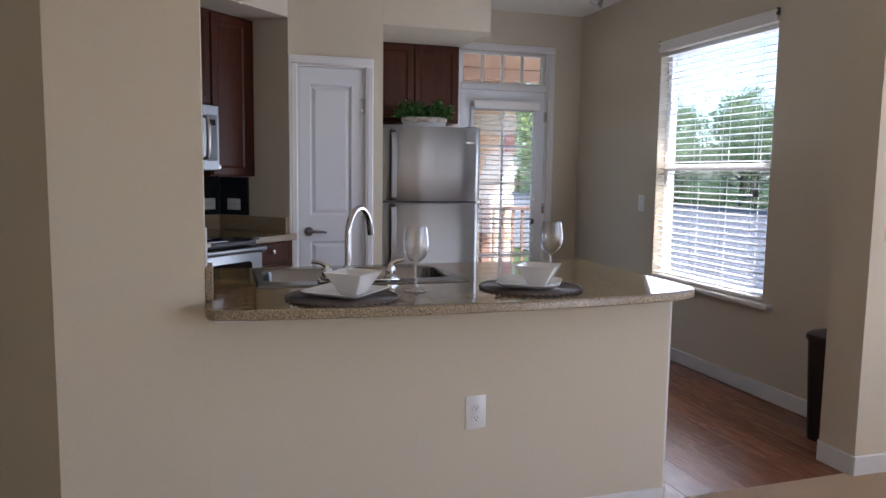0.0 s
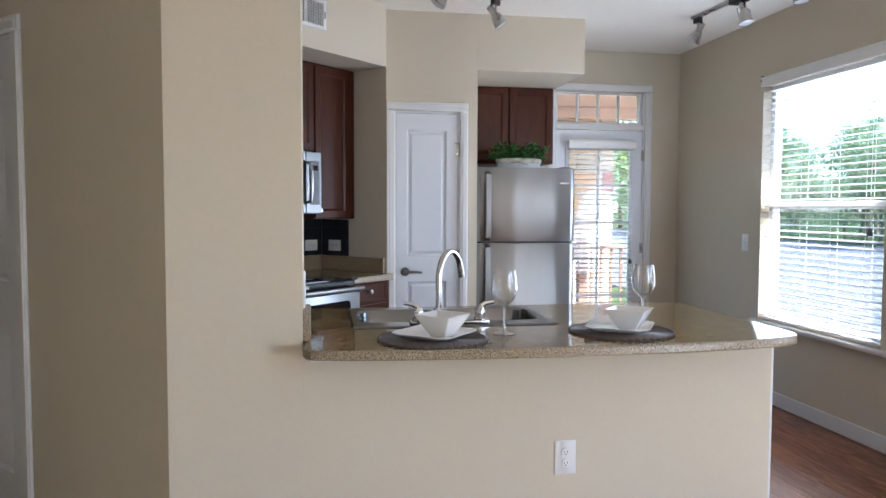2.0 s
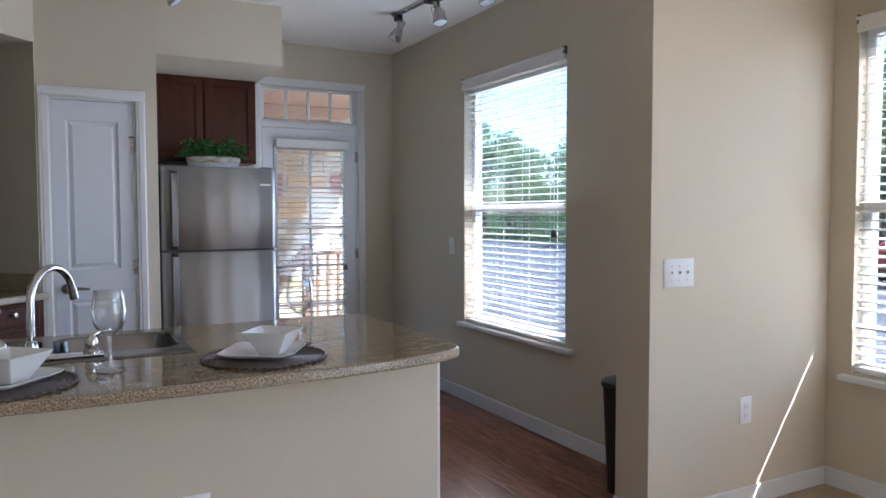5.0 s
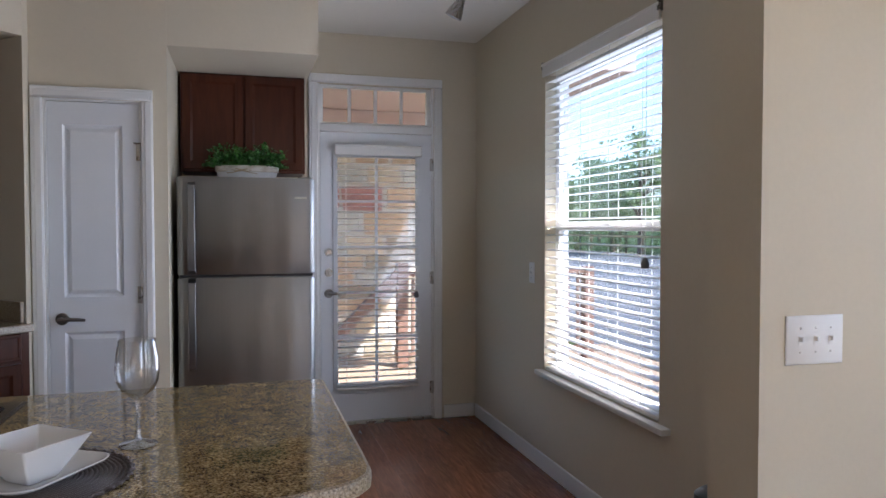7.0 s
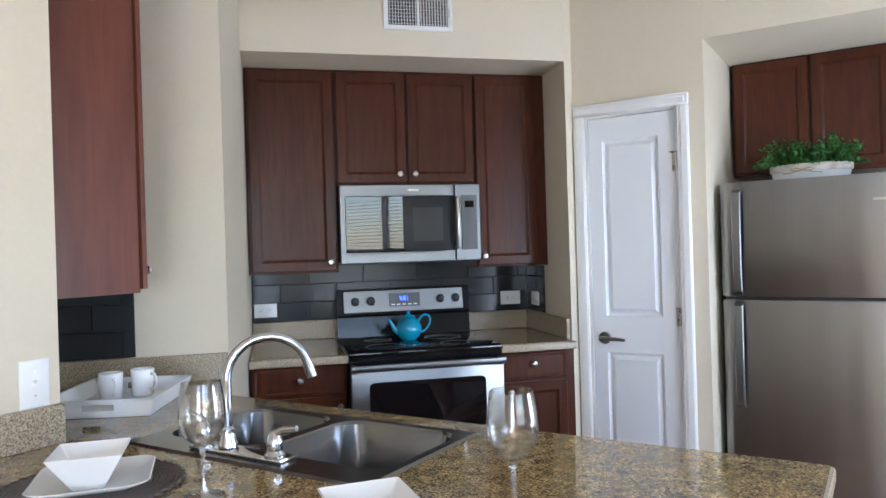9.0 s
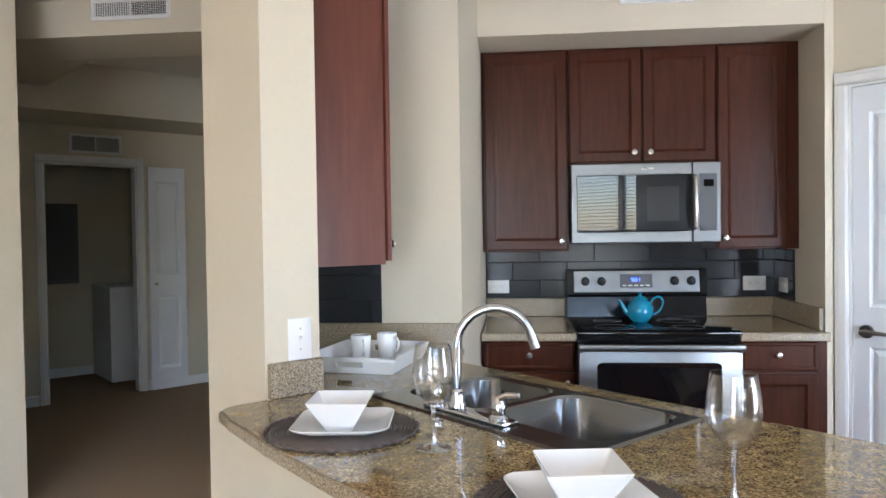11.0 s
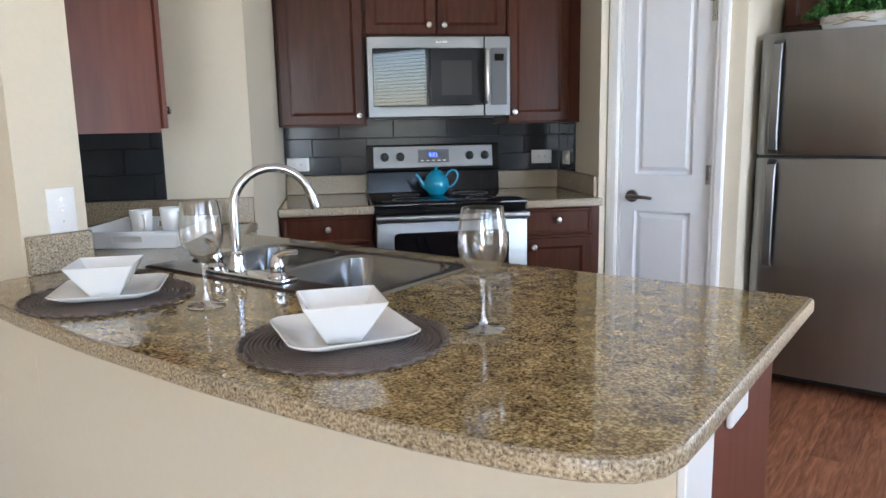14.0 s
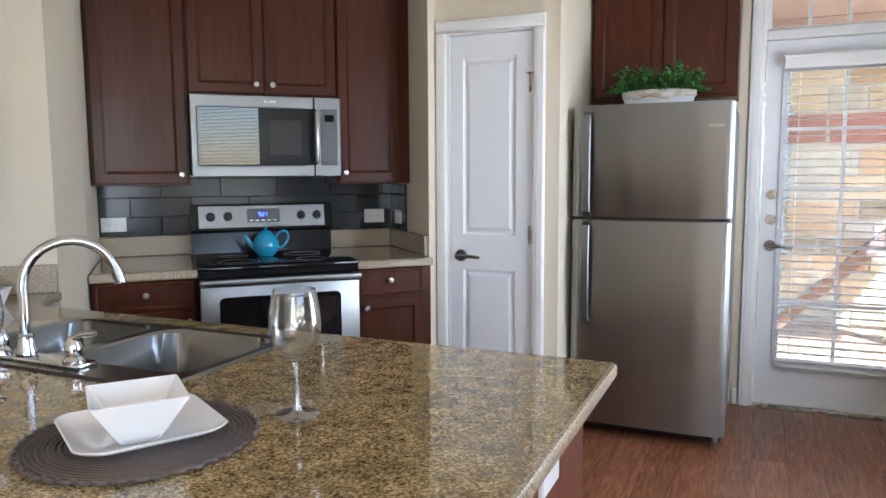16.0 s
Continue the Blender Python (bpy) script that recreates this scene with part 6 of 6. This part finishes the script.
def patio_rail():
    r = thing("patio_railing", pose(0, 8.45, -0.04), "brown painted wooden patio railing with a sloping handrail", "railing")
    for x, h in ((1.3, 1.0), (3.52, 1.06), (5.6, 1.0)):
        part("post", boxm(x - 0.055, x + 0.055, -0.055, 0.055, 0.0, h, bevel=0.006), RAILWOOD, r)
    for x0, x1 in ((3.575, 5.545),):
        part("top_rail", boxm(x0, x1, -0.045, 0.045, 0.93, 0.97, bevel=0.004), RAILWOOD, r)
        part("bottom_rail", boxm(x0, x1, -0.03, 0.03, 0.10, 0.14, bevel=0.004), RAILWOOD, r)
        n = int((x1 - x0) / 0.12)
        for i in range(n):
            x = x0 + (i + 0.5) * (x1 - x0) / n
            part("picket", boxm(x - 0.015, x + 0.015, -0.015, 0.015, 0.14, 0.93), RAILWOOD, r)
    bm = bmesh.new()
    rings_loft(bm, [[(3.46, -0.05, 1.0), (3.46, 0.05, 1.0), (3.46, 0.05, 0.86), (3.46, -0.05, 0.86)], [(2.55, -0.05, 0.10), (2.55, 0.05, 0.10), (2.55, 0.05, -0.04), (2.55, -0.05, -0.04)]])
    part("sloping_handrail", bm, RAILWOOD, r)


patio_rail()


def tree_mesh(seed, h, crown_r, low=0.45):
    rnd = random.Random(seed)
    bt = bmesh.new()
    tube(bt, [(0, 0, -0.1), (0.04, 0.02, h * 0.2), (-0.05, 0.03, h * 0.45), (0.03, -0.05, h * 0.75)], [h * 0.028, h * 0.022, h * 0.016, h * 0.006], 10)
    clumps = []
    for i in range(12):
        a = rnd.uniform(0, 6.28)
        z0 = h * rnd.uniform(0.28, 0.6)
        e = Vector((crown_r * rnd.uniform(0.45, 0.9) * math.cos(a), crown_r * rnd.uniform(0.45, 0.9) * math.sin(a), z0 + h * rnd.uniform(0.08, 0.32)))
        tube(bt, [(0, 0, z0), (e.x * 0.5, e.y * 0.5, z0 + (e.z - z0) * 0.65), e], [h * 0.010, h * 0.006, h * 0.002], 6)
        clumps.append(e)
    for i in range(14):
        a, rr = rnd.uniform(0, 6.28), rnd.uniform(0, 0.85)
        clumps.append(Vector((crown_r * rr * math.cos(a), crown_r * rr * math.sin(a), h * rnd.uniform(low, 0.97 - 0.25 * rr))))
    verts, faces = [], []
    for c in clumps:
        s = crown_r * rnd.uniform(0.22, 0.42)
        for i in range(150):
            p = c + Vector((rnd.gauss(0, 0.5), rnd.gauss(0, 0.5), rnd.gauss(0, 0.4))) * s
            L = h * rnd.uniform(0.010, 0.020)
            m = Euler((rnd.uniform(-1.2, 1.2), rnd.uniform(-1.2, 1.2), rnd.uniform(0, 6.28))).to_matrix()
            k = len(verts)
            verts += [p + m @ Vector(q) for q in ((-L, 0, 0), (0, -L * 0.6, 0), (L, 0, 0), (0, L * 0.6, 0))]
            faces.append((k, k + 1, k + 2, k + 3))
    me = bpy.data.meshes.new("crown")
    me.from_pydata([tuple(v) for v in verts], [], faces)
    me.materials.append(LEAFD)
    return bt, me


TREES = []
for seed, h, cr, low in ((1, 7.5, 2.6, 0.45), (2, 6.0, 2.3, 0.35), (3, 3.4, 2.2, 0.08)):
    bt, me = tree_mesh(seed, h, cr, low)
    t = thing("tree", pose(0, 0, 0), "leafy green deciduous tree on the lawn", "tree", "trees outside")
    part("trunk", bt, BARK, t)
    share("crown", me, t)
    TREES.append(t)
spots = [(27, 9.5, 0), (31, 16, 0), (26, 23, 0), (28, 12, 1), (30, 26, 0), (27, 30, 1), (27.5, 19, 1), (28, 5, 0), (34, 20, 0), (36, 4, 1), (33, 27, 0), (42, 13, 0), (45, 24, 0), (30, 35, 1), (40, -4, 0), (6.0, 15.5, 1), (6.6, 21, 0), (24, 38, 0), (30, 44, 0), (22, 47, 1), (28, 52, 0), (36, 50, 0), (20, 55, 0), (33, 60, 0), (40, 42, 1), (26, 60, 0), (18, 62, 1), (25, 43, 1), (32, 38, 0), (1.2, 17.5, 1), (4.5, 24, 0)]
TREES[0].matrix_basis = pose(26, 15, GZ)
TREES[2].matrix_basis = pose(25.8, 24, GZ)
spots += [(25.2 + (k % 3) * 0.8, 16.5 + 2.1 * k, 2) for k in range(22)]
TREES[1].matrix_basis = pose(29, 20, GZ, 0, 0, 60)
for x, y, k in spots:
    copy_thing(TREES[k], pose(x, y, GZ, 0, 0, random.uniform(0, 360)))


def car(m, paint, label):
    c = thing("car", m, label, "car", "parked cars")
    prof = [(-2.1, 0.35), (-2.15, 0.75), (-1.5, 0.88), (-0.9, 1.38), (0.7, 1.42), (1.35, 0.95), (2.1, 0.80), (2.15, 0.40)]
    bm = bmesh.new()
    rings_loft(bm, [[(x, s, z) for x, z in prof] for s in (-0.85, 0.85)])
    bmesh.ops.bevel(bm, geom=list(bm.edges), offset=0.06, segments=2, affect="EDGES")
    part("body", bm, paint, c)
    for s in (-1, 1):
        bm = bmesh.new()
        rings_loft(bm, [[(-0.85, s * 0.80, 0.95), (1.15, s * 0.80, 0.95), (0.62, s * 0.80, 1.33), (-0.75, s * 0.80, 1.30)], [(-0.85, s * 0.858, 0.95), (1.15, s * 0.858, 0.95), (0.62, s * 0.858, 1.33), (-0.75, s * 0.858, 1.30)]])
        part("side_window", bm, BLACKGL, c)
        for x in (-1.35, 1.35):
            w = part("wheel", cylm((x, s * 0.68, 0.33), (x, s * 0.88, 0.33), 0.33, seg=24), BLACKPL, c)
            part("rim", cylm((x, s * 0.872, 0.33), (x, s * 0.888, 0.33), 0.20, seg=20), NICKEL, w)


car(pose(18.5, 9.0, GZ + 0.03, 0, 0, 0), mat("red_car_paint", (0.30, 0.03, 0.025), 0.25, var=0.02, coat=0.6), "red parked car on the concrete lane")
car(pose(18.5, 14.5, GZ + 0.03, 0, 0, 180), mat("silver_car_paint", (0.5, 0.51, 0.53), 0.28, metal=0.6, var=0.02, coat=0.6), "silver parked car on the concrete lane")


# ---------- floor planks ----------
def planks():
    pw, g = 0.152, 0.0004
    lens = (0.92, 1.22, 0.75)
    meshes = {}
    x = -0.10
    while x < 3.604:
        w = min(pw, 3.604 - x)
        y = 2.765 - random.uniform(0, 0.9)
        while y < 6.31:
            L = lens[random.randrange(3)]
            a, b = max(y, 2.765), min(y + L, 6.309)
            y += L
            if b - a < 0.03:
                continue
            key = (round(w, 3), round(b - a, 3))
            if key not in meshes:
                bm = bmesh.new()
                lp = lambda z, i: [(i, i, z), (key[0] - i, i, z), (key[0] - i, key[1] - i, z), (i, key[1] - i, z)]
                rings_loft(bm, [lp(-0.004, g), lp(-0.001, g), lp(0.0, g + 0.001)], close_first=False)
                meshes[key] = mesh_of(bm, "plank", PLANK, False)
            share("plank", meshes[key], floor_ob, pose(x, a, 0))
        x += pw


planks()
